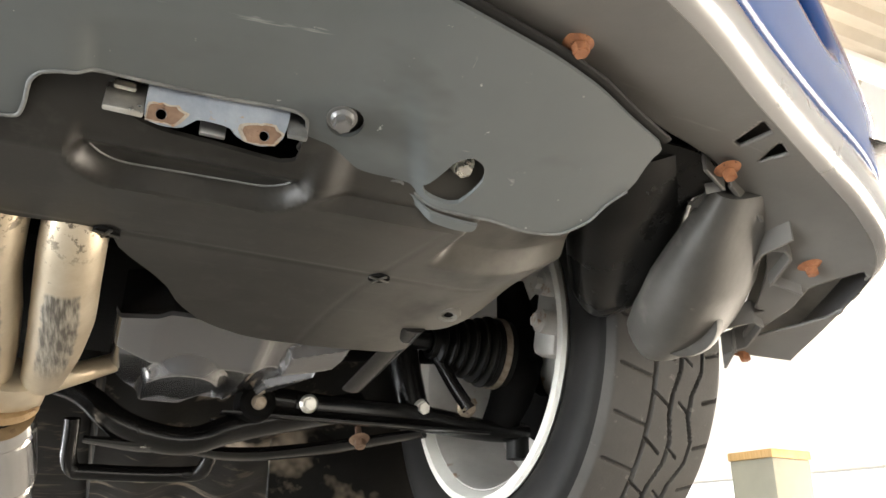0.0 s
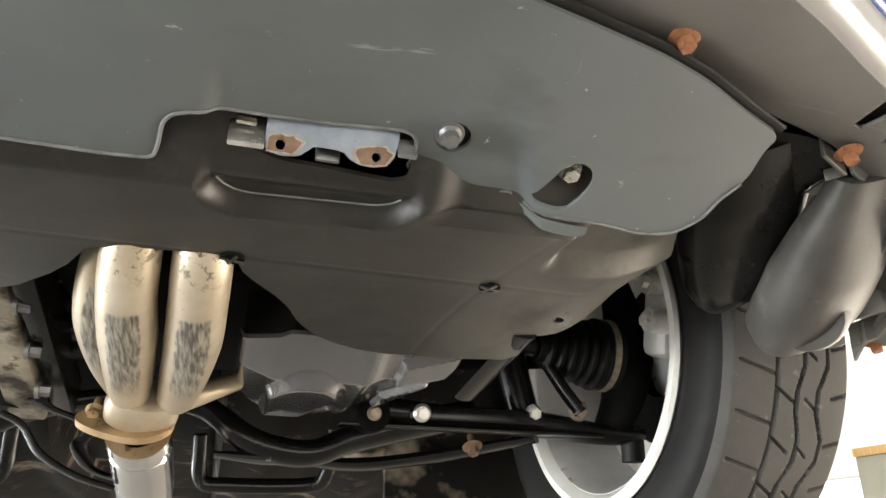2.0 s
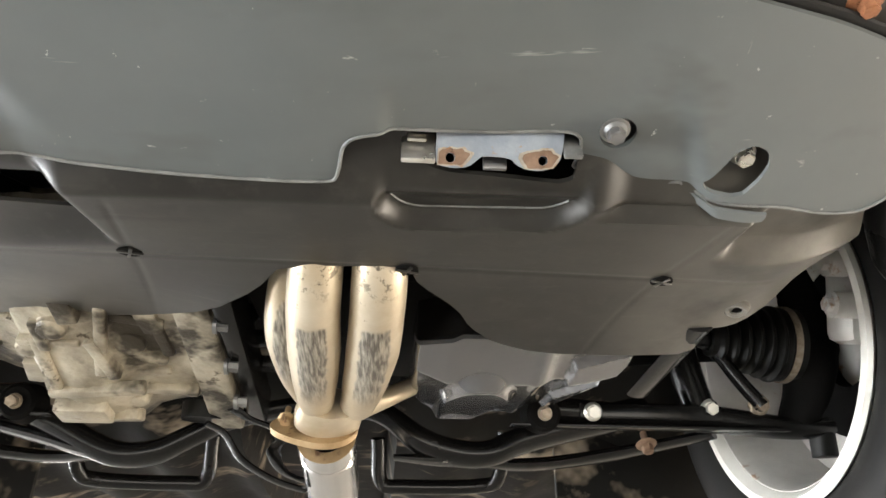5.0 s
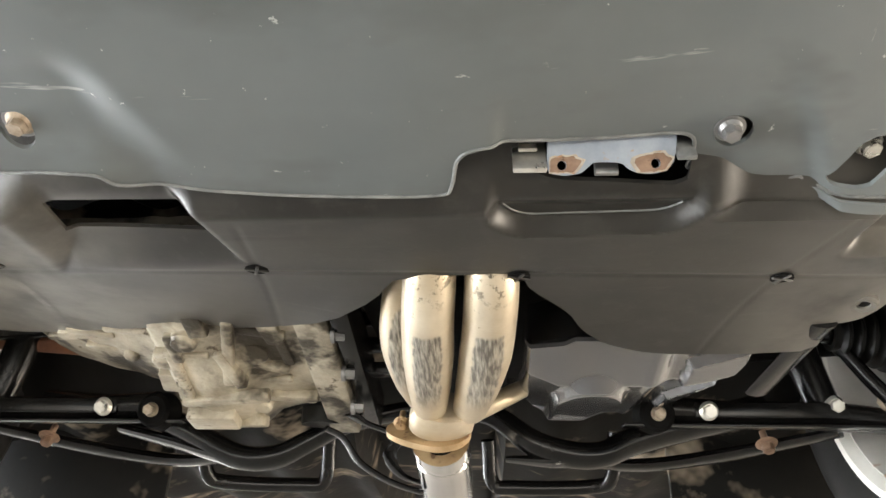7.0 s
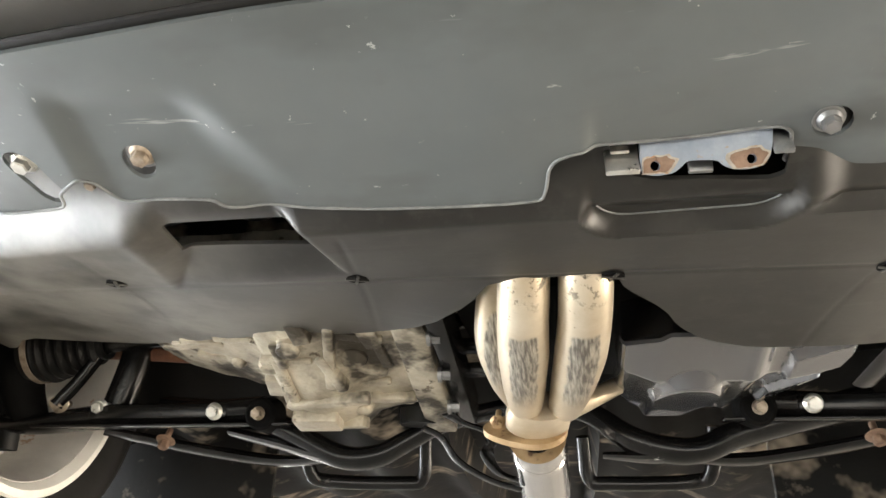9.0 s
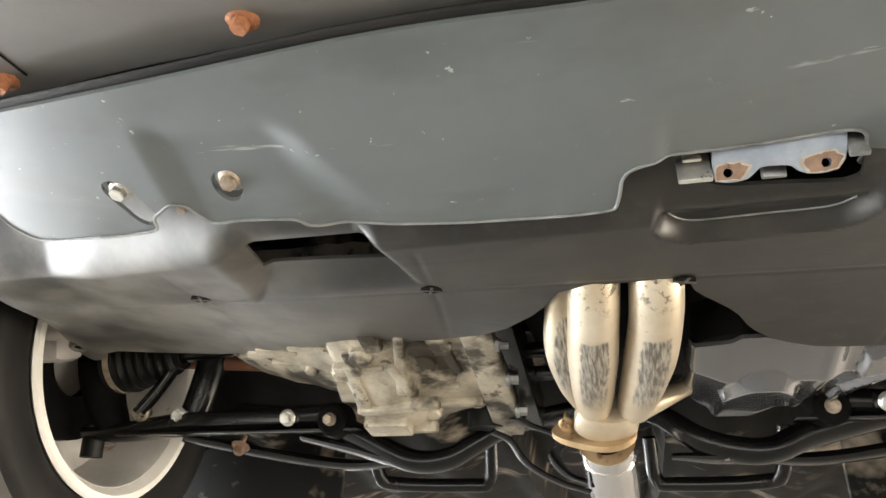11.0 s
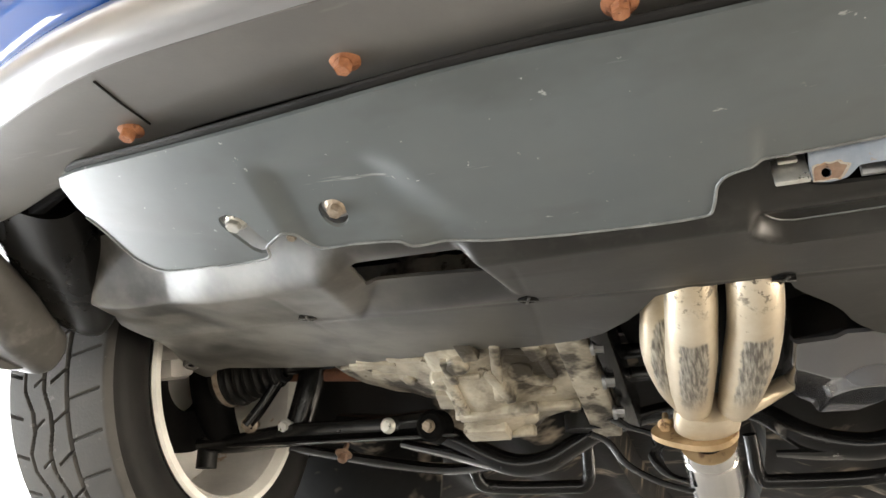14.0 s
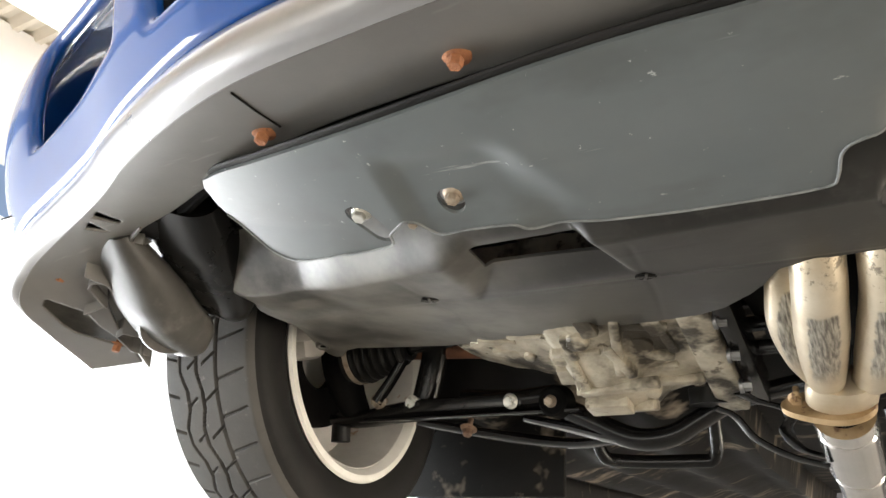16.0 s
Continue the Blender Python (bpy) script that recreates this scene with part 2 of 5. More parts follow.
def header_steel():
    """Heat-tinted stainless with flakes of scale near the top and road-scraped undersides."""
    m = surface("heat_tinted_stainless", (0.46, 0.38, 0.265), (0.62, 0.55, 0.43), 0.36, 0.55, 16, 0.15, 200, (0.3, 0.25, 0.18), 70, 0.66)
    t = m.node_tree
    n, l = t.nodes, t.links
    b = n["Principled BSDF"]
    co, geo = n.new("ShaderNodeTexCoord"), n.new("ShaderNodeNewGeometry")
    sep, sn = n.new("ShaderNodeSeparateXYZ"), n.new("ShaderNodeSeparateXYZ")
    l.new(co.outputs["Object"], sep.inputs[0])
    l.new(geo.outputs["Normal"], sn.inputs[0])
    no = n.new("ShaderNodeTexNoise")
    no.inputs["Scale"].default_value, no.inputs["Detail"].default_value = 70, 6
    l.new(co.outputs["Object"], no.inputs["Vector"])

    def op(kind, a, c):
        x = n.new("ShaderNodeMath")
        x.operation = kind
        for k, v in enumerate((a, c)):
            if isinstance(v, (int, float)):
                x.inputs[k].default_value = v
            else:
                l.new(v, x.inputs[k])
        return x.outputs[0]

    def step(v, lo, hi):
        x = n.new("ShaderNodeMapRange")
        x.interpolation_type = "SMOOTHSTEP"
        x.inputs["From Min"].default_value, x.inputs["From Max"].default_value = lo, hi
        l.new(v, x.inputs["Value"])
        return x.outputs[0]

    wob = op("MULTIPLY", op("SUBTRACT", no.outputs["Fac"], 0.5), 0.22)
    down = step(op("ADD", op("MULTIPLY", sn.outputs["Z"], -1.0), wob), 0.79, 0.87)
    yy = op("ADD", sep.outputs["Y"], op("MULTIPLY", wob, 0.03))
    mask = op("MULTIPLY", down, op("MULTIPLY", step(yy, 0.572, 0.578), op("SUBTRACT", 1.0, step(yy, 0.70, 0.77))))
    st = n.new("ShaderNodeTexNoise")
    mp = n.new("ShaderNodeMapping")
    mp.inputs["Scale"].default_value = (420, 40, 60)
    l.new(co.outputs["Object"], mp.inputs["Vector"])
    l.new(mp.outputs[0], st.inputs["Vector"])
    st.inputs["Scale"].default_value = 1
    rp = n.new("ShaderNodeValToRGB")
    rp.color_ramp.elements[0].position, rp.color_ramp.elements[1].position = 0.38, 0.7
    rp.color_ramp.elements[0].color, rp.color_ramp.elements[1].color = (0.12, 0.105, 0.085, 1), (0.52, 0.48, 0.4, 1)
    l.new(st.outputs["Fac"], rp.inputs[0])
    # scale flakes near the bend
    fl = n.new("ShaderNodeTexNoise")
    fl.inputs["Scale"].default_value, fl.inputs["Detail"].default_value, fl.inputs["Roughness"].default_value = 110, 6, 0.75
    l.new(co.outputs["Object"], fl.inputs["Vector"])
    flake = op("MULTIPLY", step(fl.outputs["Fac"], 0.53, 0.6), op("SUBTRACT", 1.0, step(sep.outputs["Y"], 0.525, 0.55)))
    old = b.inputs["Base Color"].links[0].from_socket
    for fac, colour in ((flake, None), (mask, rp.outputs[0])):
        mix = n.new("ShaderNodeMix")
        mix.data_type = "RGBA"
        l.new(fac, mix.inputs["Factor"])
        l.new(old, mix.inputs["A"])
        if colour is None:
            mix.inputs["B"].default_value = (0.13, 0.11, 0.085, 1)
        else:
            l.new(colour, mix.inputs["B"])
        old = mix.outputs["Result"]
    l.new(old, b.inputs["Base Color"])
    return m


M_HEADER = header_steel()


# ---- mesh helpers ----
BASE = Vector((0, 0.92, 1.465))


def thing(name, label, category, at=(0, 0, 0), **more):
    ob = new(name)
    ob.empty_display_size = 0.1
    ob.location = at
    return tagged(ob, label, category, **more)


def part(name, bm, material, parent=None, label="", angle=32):
    if isinstance(bm, bmesh.types.BMesh):
        me = bpy.data.meshes.new(name)
        bmesh.ops.recalc_face_normals(bm, faces=bm.faces[:])
        bm.to_mesh(me)
        bm.free()
    else:
        me = bm
    me.materials.append(material)
    me.polygons.foreach_set("use_smooth", [True] * len(me.polygons))
    me.set_sharp_from_angle(angle=radians(angle))
    ob = new(name, me)
    if parent:
        ob.parent = parent
        ob.matrix_parent_inverse = Matrix.Translation(-parent.location)
    return tagged(ob, label)


def smooth_line(points, n=8):
    """A Catmull-Rom line through the points."""
    p = [Vector(q) for q in points]
    p = [2 * p[0] - p[1], *p, 2 * p[-1] - p[-2]]
    out = []
    for a, b, c, d in zip(p, p[1:], p[2:], p[3:]):
        for k in range(n):
            t = k / n
            out.append(0.5 * (2 * b + (c - a) * t + (2 * a - 5 * b + 4 * c - d) * t * t + (3 * b - a - 3 * c + d) * t ** 3))
    return out + [p[-2]]


def rounded(poly, times=2):
    """Corner cutting, for soft outlines."""
    for _ in range(times):
        poly = [q for a, b in zip(poly, poly[1:] + poly[:1]) for q in
                ((a[0] * 0.8 + b[0] * 0.2, a[1] * 0.8 + b[1] * 0.2), (a[0] * 0.2 + b[0] * 0.8, a[1] * 0.2 + b[1] * 0.8))]
    return poly


def box(bm, c, s, bevel=0.0, turn=None, seg=2):
    made = bmesh.ops.create_cube(bm, size=1)["verts"]
    bmesh.ops.scale(bm, vec=s, verts=made)
    if bevel:
        edges = list({e for v in made for e in v.link_edges})
        made = bmesh.ops.bevel(bm, geom=edges, offset=bevel, segments=seg, affect="EDGES", profile=0.5)["verts"]
    m = Matrix.Translation(c) @ (turn or Matrix())
    bmesh.ops.transform(bm, matrix=m, verts=made)
    return bm


def aim(direction):
    return Vector(direction).to_track_quat("Z", "Y").to_matrix().to_4x4()


def cyl(bm, a, b, r1, r2=None, n=24):
    a, b = Vector(a), Vector(b)
    made = bmesh.ops.create_cone(bm, cap_ends=True, segments=n, radius1=r1, radius2=r1 if r2 is None else r2, depth=(b - a).length)["verts"]
    bmesh.ops.transform(bm, matrix=Matrix.Translation((a + b) / 2) @ aim(b - a), verts=made)
    return bm


def tube(bm, path, r, n=16, flat=1.0, up=(0, 0, 1)):
    """A round or flattened bar along a path; r is one radius or one for each point."""
    path = [Vector(p) for p in path]
    rs = r if isinstance(r, (list, tuple)) else [r] * len(path)
    if len(rs) != len(path):
        rs = [float(v) for v in np.interp(np.linspace(0, 1, len(path)), np.linspace(0, 1, len(rs)), rs)]
    rings = []
    for i, p in enumerate(path):
        d = (path[min(i + 1, len(path) - 1)] - path[max(i - 1, 0)]).normalized()
        side = d.cross(Vector(up)).normalized()
        top = side.cross(d)
        rings.append([bm.verts.new(p + rs[i] * (math.cos(a) * side + flat * math.sin(a) * top)) for a in np.linspace(0, 2 * math.pi, n, endpoint=False).tolist()])
    for a, b in zip(rings, rings[1:]):
        for k in range(n):
            bm.faces.new((a[k], a[(k + 1) % n], b[(k + 1) % n], b[k]))
    bm.faces.new(rings[0][::-1])
    bm.faces.new(rings[-1])
    return bm


def revolve(profile, origin, axis, n=48, closed=True):
    """A turned body; profile: (along the axis, radius)."""
    bm = bmesh.new()
    m = Matrix.Translation(origin) @ aim(axis)
    rings = [[bm.verts.new(m @ Vector((r * math.cos(a), r * math.sin(a), h))) for h, r in profile] for a in np.linspace(0, 2 * math.pi, n, endpoint=False)]
    k = len(profile)
    for a, b in zip(rings, rings[1:] + rings[:1]):
        for i in range(k if closed else k - 1):
            bm.faces.new((a[i], b[i], b[(i + 1) % k], a[(i + 1) % k]))
    return bm


def prism(bm, poly, m, h):
    """An outline in the plane of m, h thick."""
    lo = [bm.verts.new(m @ Vector((x, y, 0))) for x, y in poly]
    hi = [bm.verts.new(m @ Vector((x, y, h))) for x, y in poly]
    bm.faces.new(lo[::-1])
    bm.faces.new(hi)
    for i in range(len(poly)):
        j = (i + 1) % len(poly)
        bm.faces.new((lo[i], lo[j], hi[j], hi[i]))
    return bm


def inside(poly, x, y):
    hit = np.zeros(x.shape, bool)
    for (ax, ay), (bx, by) in zip(poly, poly[1:] + poly[:1]):
        if ay != by:
            hit ^= ((ay > y) != (by > y)) & (x < (bx - ax) * (y - ay) / (by - ay) + ax)
    return hit


def sheet(outline, holes, height, cell=0.004, thick=0.003):
    """A moulded panel: an outline in plan with holes, bent to a height, as a plate with thickness."""
    o = np.array(outline)
    lo, hi = o.min(0) - cell, o.max(0) + cell
    nx, ny = (np.ceil((hi - lo) / cell).astype(int))
    gx, gy = np.meshgrid(lo[0] + cell * np.arange(nx + 1), lo[1] + cell * np.arange(ny + 1), indexing="ij")
    cx, cy = gx[:-1, :-1] + cell / 2, gy[:-1, :-1] + cell / 2
    keep = inside(outline, cx, cy)
    for h in holes:
        keep &= ~inside(h, cx, cy)
    count = np.zeros(gx.shape, int)
    for a in (0, 1):
        for b in (0, 1):
            count[a:nx + a, b:ny + b] += keep
    edge = (count > 0) & (count < 4)
    pts = np.stack([gx[edge], gy[edge]], -1)
    best, near = np.full(len(pts), 1e9), pts.copy()
    for poly in [outline, *holes]:
        a = np.array(poly)
        b = np.roll(a, -1, 0)
        for p, q in zip(a, b):
            d = q - p
            s = np.clip(((pts - p) @ d) / max(d @ d, 1e-12), 0, 1)
            c = p + s[:, None] * d
            dist = np.linalg.norm(c - pts, axis=1)
            won = dist < best
            best[won], near[won] = dist[won], c[won]
    gx[edge], gy[edge] = near[:, 0], near[:, 1]
    z = height(gx, gy)
    idx = -np.ones(gx.shape, int)
    used = count > 0
    idx[used] = np.arange(used.sum())
    low = np.stack([gx[used], gy[used], z[used]], -1)
    n = len(low)
    faces, seen = [], {}
    for i, j in zip(*np.nonzero(keep)):
        f = (idx[i, j], idx[i, j + 1], idx[i + 1, j + 1], idx[i + 1, j])
        faces.append(f)
        for e in zip(f, f[1:] + f[:1]):
            seen[e] = 1
    sides = [(b, a, a + n, b + n) for a, b in seen if (b, a) not in seen]
    top = [tuple(v + n for v in f[::-1]) for f in faces]
    me = bpy.data.meshes.new("sheet")
    me.from_pydata(np.concatenate([low, low + (0, 0, thick)]).tolist(), [], [tuple(map(int, f)) for f in faces + top + sides])
    return me


def ease(v, lo, hi):
    s = np.clip((v - lo) / (hi - lo), 0, 1)
    return s * s * (3 - 2 * s)


def circle(x, y, r, n=18):
    return [(x + r * math.cos(a), y + r * math.sin(a)) for a in np.linspace(0, 2 * math.pi, n, endpoint=False)]


def bolt(parent, at, normal, hexr, flange, mat, label, washer=None, name="bolt", height=0.007):
    """A flanged hexagon head; its outer face at the place given."""
    bm = bmesh.new()
    m = Matrix.Translation(at) @ aim(normal)
    made = bmesh.ops.create_cone(bm, cap_ends=True, segments=6, radius1=hexr, radius2=hexr * 0.95, depth=height)["verts"]
    e = [e for e in bm.edges if all(v.co.z > 0 for v in e.verts)]
    bmesh.ops.bevel(bm, geom=e, offset=hexr * 0.12, segments=2, affect="EDGES")
    bmesh.ops.translate(bm, vec=(0, 0, -height / 2), verts=bm.verts[:])
    made = bmesh.ops.create_cone(bm, cap_ends=True, segments=24, radius1=flange, radius2=hexr * 1.05, depth=0.003)["verts"]
    bmesh.ops.translate(bm, vec=(0, 0, -height + 0.0005), verts=made)
    made = bmesh.ops.create_cone(bm, cap_ends=True, segments=12, radius1=hexr * 0.55, radius2=hexr * 0.55, depth=0.02)["verts"]
    bmesh.ops.translate(bm, vec=(0, 0, -height - 0.01), verts=made)
    bmesh.ops.transform(bm, matrix=m, verts=bm.verts[:])
    ob = part(name, bm, mat, parent, label)
    if washer:
        w = revolve([(-height - 0.004, flange * 0.5), (-height - 0.004, flange * 1.25), (-height - 0.0015, flange * 1.25), (-height - 0.0015, flange * 0.5)], at, normal, 28)
        part("washer", w, washer, ob)
    return ob


# ---- workshop ----
def wall(name, x0, x1, y0, y1, z0, z1, mat=M_WALL):
    bm = bmesh.new()
    box(bm, ((x0 + x1) / 2, (y0 + y1) / 2, (z0 + z1) / 2), (x1 - x0, y1 - y0, z1 - z0))
    return tagged(part(name, bm, mat), "white painted workshop wall", "wall", kind="structure")


bm = bmesh.new()
box(bm, (0, 1, -0.1), (13, 14, 0.2))
tagged(part("floor", bm, M_FLOOR), "grey concrete workshop floor", "floor", kind="structure")
# side walls with wide door openings; the east one is added for its lamp
for side, name, y0, y1, top in ((-1, "wall_west", -3.0, 7.5, 4.1), (1, "wall_east", -2.4, 6.9, 2.1)):
    bm = bmesh.new()
    x = side * 5.6
    box(bm, (x, (-6 + y0) / 2, 2.6), (0.2, 6 + y0, 5.2))
    box(bm, (x, (8 + y1) / 2, 2.6), (0.2, 8 - y1, 5.2))
    box(bm, (x, (y0 + y1) / 2, (5.2 + top) / 2), (0.2, y1 - y0, 5.2 - top))
    tagged(part(name, bm, M_WALL), "white painted workshop wall with open doorway", "wall", kind="structure")
# unseen south wall, its doorway added for the lamp behind the camera
bm = bmesh.new()
box(bm, (-4.05, -5.6, 2.6), (2.9, 0.2, 5.2))
box(bm, (4.05, -5.6, 2.6), (2.9, 0.2, 5.2))
box(bm, (0, -5.6, 4.6), (5.2, 0.2, 1.2))
tagged(part("wall_south", bm, M_WALL), "white painted workshop wall with open doorway", "wall", kind="structure")
wall("wall_north", -5.5, 5.5, 7.6, 7.8, 0, 5.2)
# unseen dark slatted panel on it, added to darken reflections in the shield
dark_panel = thing("dark_panel_1", "unseen dark slatted panel that darkens reflections", "door", (0, 7.55, 0), kind="structure")
for k in range(20):
    bm = bmesh.new()
    box(bm, (0.4, 7.575, 0.1 + 0.2 * k), (6.2, 0.044, 0.194), 0.012)
    part("slat", bm, M_BLOCK, dark_panel)

# corrugated roof and its steel
bm = bmesh.new()
rows = []
ys = np.arange(-5.6, 7.7, 0.05)
for x in (-5.7, 5.7):
    rows.append([bm.verts.new((x, y, 5.2 + 0.035 * (1 if int(i // 2) % 2 else -1))) for i, y in enumerate(ys)])
for a, b, c, d in zip(rows[0], rows[0][1:], rows[1][1:], rows[1]):
    bm.faces.new((a, b, c, d))
tagged(part("ceiling", bm, M_ROOF, angle=10), "beige corrugated metal roof sheeting", "ceiling", kind="structure")


def truss(y):
    t = thing("roof_truss", "red-brown painted open steel roof truss", "truss", (0, y, 4.5), kind="structure")
    for z in (4.55, 5.08):
        bm = bmesh.new()
        box(bm, (0, y, z), (11.0, 0.07, 0.07), 0.006)
        part("chord", bm, M_REDSTEEL, t)
    for k in range(18):
        bm = bmesh.new()
        x = -5.1 + 0.6 * k
        tube(bm, [(x, y, 4.55), (x + 0.3, y, 5.08)], 0.014, 8, up=(0, 1, 0))
        part("web_bar", bm, M_REDSTEEL, t)
        bm = bmesh.new()
        tube(bm, [(x + 0.3, y, 5.08), (x + 0.6, y, 4.55)], 0.014, 8, up=(0, 1, 0))
        part("web_bar", bm, M_REDSTEEL, t)


for y in (-1.6, 1.6, 3.6, 5.6):
    truss(y)

# glowing sheet added under the roof to whiten and light the west side
sheetm = bpy.data.materials.new("roof_glow_sheet")
sheetm.use_nodes = True
sb = sheetm.node_tree.nodes["Principled BSDF"]
sb.inputs["Emission Color"].default_value, sb.inputs["Emission Strength"].default_value = (0.98, 0.98, 0.96, 1), 0.9
bm = bmesh.new()
box(bm, (-3.6, 2.4, 5.12), (3.0, 6.6, 0.03))
tagged(part("roof_glow", bm, sheetm), "added glowing white sheet under the roof", "roof light", kind="structure")

# glowing white boards added outside the west and east doorways, for bright daylight
glow = bpy.data.materials.new("backdrop_glow")
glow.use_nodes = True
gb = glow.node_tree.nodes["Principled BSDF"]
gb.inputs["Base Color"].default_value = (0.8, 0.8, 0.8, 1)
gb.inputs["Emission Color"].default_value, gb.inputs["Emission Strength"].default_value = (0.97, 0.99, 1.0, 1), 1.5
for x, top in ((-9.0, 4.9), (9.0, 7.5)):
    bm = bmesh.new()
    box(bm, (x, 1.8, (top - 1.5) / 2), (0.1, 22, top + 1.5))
    tagged(part("backdrop", bm, glow), "glowing white backdrop board outside the doorway", "sky", kind="structure")

# ---- the car ----
car = thing("car", "blue car raised on a lift, seen from under its nose", "car", BASE)


# plan curves of the nose: half of the lower edge of the lip, from the middle to the wheel arch
FOLD = [(0.0, 0.203, 1.785), (0.15, 0.206, 1.785), (0.28, 0.218, 1.786), (0.42, 0.261, 1.787), (0.52, 0.305, 1.784), (0.62, 0.346, 1.777), (0.70, 0.374, 1.760),
        (0.748, 0.400, 1.735), (0.770, 0.460, 1.712), (0.785, 0.535, 1.684)]
INNER = [(0.0, 0.282, 1.788), (0.15, 0.290, 1.790), (0.28, 0.310, 1.796), (0.40, 0.338, 1.794), (0.49, 0.368, 1.792), (0.57, 0.392, 1.790), (0.63, 0.420, 1.775),
         (0.675, 0.450, 1.745), (0.705, 0.500, 1.715), (0.735, 0.560, 1.692)]


def wider(x, out):
    """The nose's other corner stands a little further out."""
    return x + out * float(ease(np.array(x), 0.48, 0.70))


def both(line, n=6, out=0.03):
    half = smooth_line(line, n)
    return [Vector((-wider(p.x, out), p.y, p.z)) for p in half[:0:-1]] + half


fold, inner = both(FOLD), both(INNER, 6, 0.012)


def loft(rows, close=False):
    bm = bmesh.new()
    vs = [[bm.verts.new(p) for p in r] for r in rows]
    for a, b in zip(vs, vs[1:]):
        for k in range(len(a) - 1):
            bm.faces.new((a[k], a[k + 1], b[k + 1], b[k]))
    return bm


def thicken(ob, t, offset=-1.0):
    s = ob.modifiers.new("thickness", "SOLIDIFY")
    s.thickness, s.offset = t, offset
    return ob


def outward(line):
    out = []
    for i, p in enumerate(line):
        d = line[min(i + 1, len(line) - 1)] - line[max(i - 1, 0)]
        n = Vector((d.y, -d.x, 0)).normalized()
        out.append(n)
    return out


norms = outward(fold)
# moulded pockets in the flange at the wheel arch corner and beside the outer bolts
POCKETS = [[(0.724, 0.451), (0.745, 0.410), (0.757, 0.415), (0.767, 0.451), (0.766, 0.470), (0.726, 0.537), (0.730, 0.478)],
           [(0.552, 0.357), (0.544, 0.321), (0.561, 0.329), (0.561, 0.360)], [(0.588, 0.370), (0.575, 0.335), (0.594, 0.345)],
           [(0.632, 0.423), (0.644, 0.421), (0.640, 0.432)], [(0.692, 0.498), (0.714, 0.493), (0.704, 0.503)]]
bm = loft([[f.lerp(i, s) for f, i in zip(both(FOLD, 36), both(INNER, 36, 0.012))] for s in np.linspace(0, 1, 50)])
mids = np.array([f.calc_center_median()[:2] for f in bm.faces])
gone = np.zeros(len(mids), bool)
for poly in POCKETS:
    gone |= inside(poly, np.abs(mids[:, 0]), mids[:, 1])
bm.faces.ensure_lookup_table()
bmesh.ops.delete(bm, geom=[f for f, g in zip(bm.faces[:], gone) if g], context="FACES")
for v in bm.verts:
    if v.is_boundary:
        q, near = Vector((abs(v.co.x), v.co.y)), None
        for poly in POCKETS:
            for a, b in zip(poly, poly[1:] + poly[:1]):
                a, b = Vector(a), Vector(b)
                s = min(max((q - a).dot(b - a) / (b - a).length_squared, 0), 1)
                c = a + s * (b - a)
                if (c - q).length < 0.004 and (near is None or (c - q).length < (near - q).length):
                    near = c
        if near is not None:
            v.co.x, v.co.y = math.copysign(near.x, v.co.x), near.y
bumper = part("front_bumper", bm, M_LIP, car, "grey moulded plastic underside flange of the bumper")
thicken(bumper, 0.003, 1)
# dark backing added above the pockets to give them their shade
dark = part("pocket_backing", loft([[f.lerp(i, s) + Vector((0, 0, 0.022)) for f, i in zip(fold, inner)] for s in (0.05, 0.5, 1)]), M_SHIELD, bumper, "dark backing behind the pockets")
# the rounded silver lip, from the fold up to the seam under the paint
LIP = [(0.0, 0.0), (0.006, 0.0005), (0.011, 0.003), (0.015, 0.009), (0.017, 0.017), (0.0165, 0.026), (0.0145, 0.034), (0.011, 0.0365), (0.0, 0.0365)]


def raised(i, p):
    """How far the seam keeps its own height where the lip drops towards the wheel arch."""
    return max(0.0, 1.786 - p.z) * 0.55


rows = [[p + n * o + Vector((0, 0, h + (h / 0.0365) * raised(k, p))) for k, (p, n) in enumerate(zip(fold, norms))] for o, h in LIP]
part("lip", loft(rows), M_SILVER, bumper, "silver-grey glossy rounded bumper lip", 60)
# the blue skin above it with its openings
SKIN = [(0.006, 0.0375), (0.014, 0.039), (0.018, 0.044), (0.021, 0.052), (0.024, 0.062), (0.030, 0.080), (0.035, 0.098), (0.040, 0.13), (0.042, 0.17), (0.040, 0.20), (0.035, 0.235), (0.024, 0.265), (-0.01, 0.30), (-0.07, 0.33)]
stations = sorted([x if s > 0 else -wider(x, 0.03) for s in (-1, 1) for x in (0.0001, 0.04, 0.08, 0.12, 0.16, 0.20, 0.24, 0.28, 0.305, 0.325, 0.345, 0.375, 0.40, 0.415, 0.44, 0.47, 0.50, 0.525, 0.545, 0.57, 0.60, 0.64, 0.68, 0.72, 0.745, 0.757, 0.77, 0.784)])
fx = [p.x for p in fold]
curve = [Vector((x, np.interp(x, fx, [p.y for p in fold]), np.interp(x, fx, [p.z for p in fold]))) for x in stations]
cn = outward(curve)
bm = bmesh.new()


def lean(x, h):
    """The skin falls back towards its corners."""
    return (0.03 if x > 0 else -0.008) * float(ease(np.array(abs(x)), 0.45, 0.76)) * min(max(h - 0.04, 0) / 0.12, 1.2)


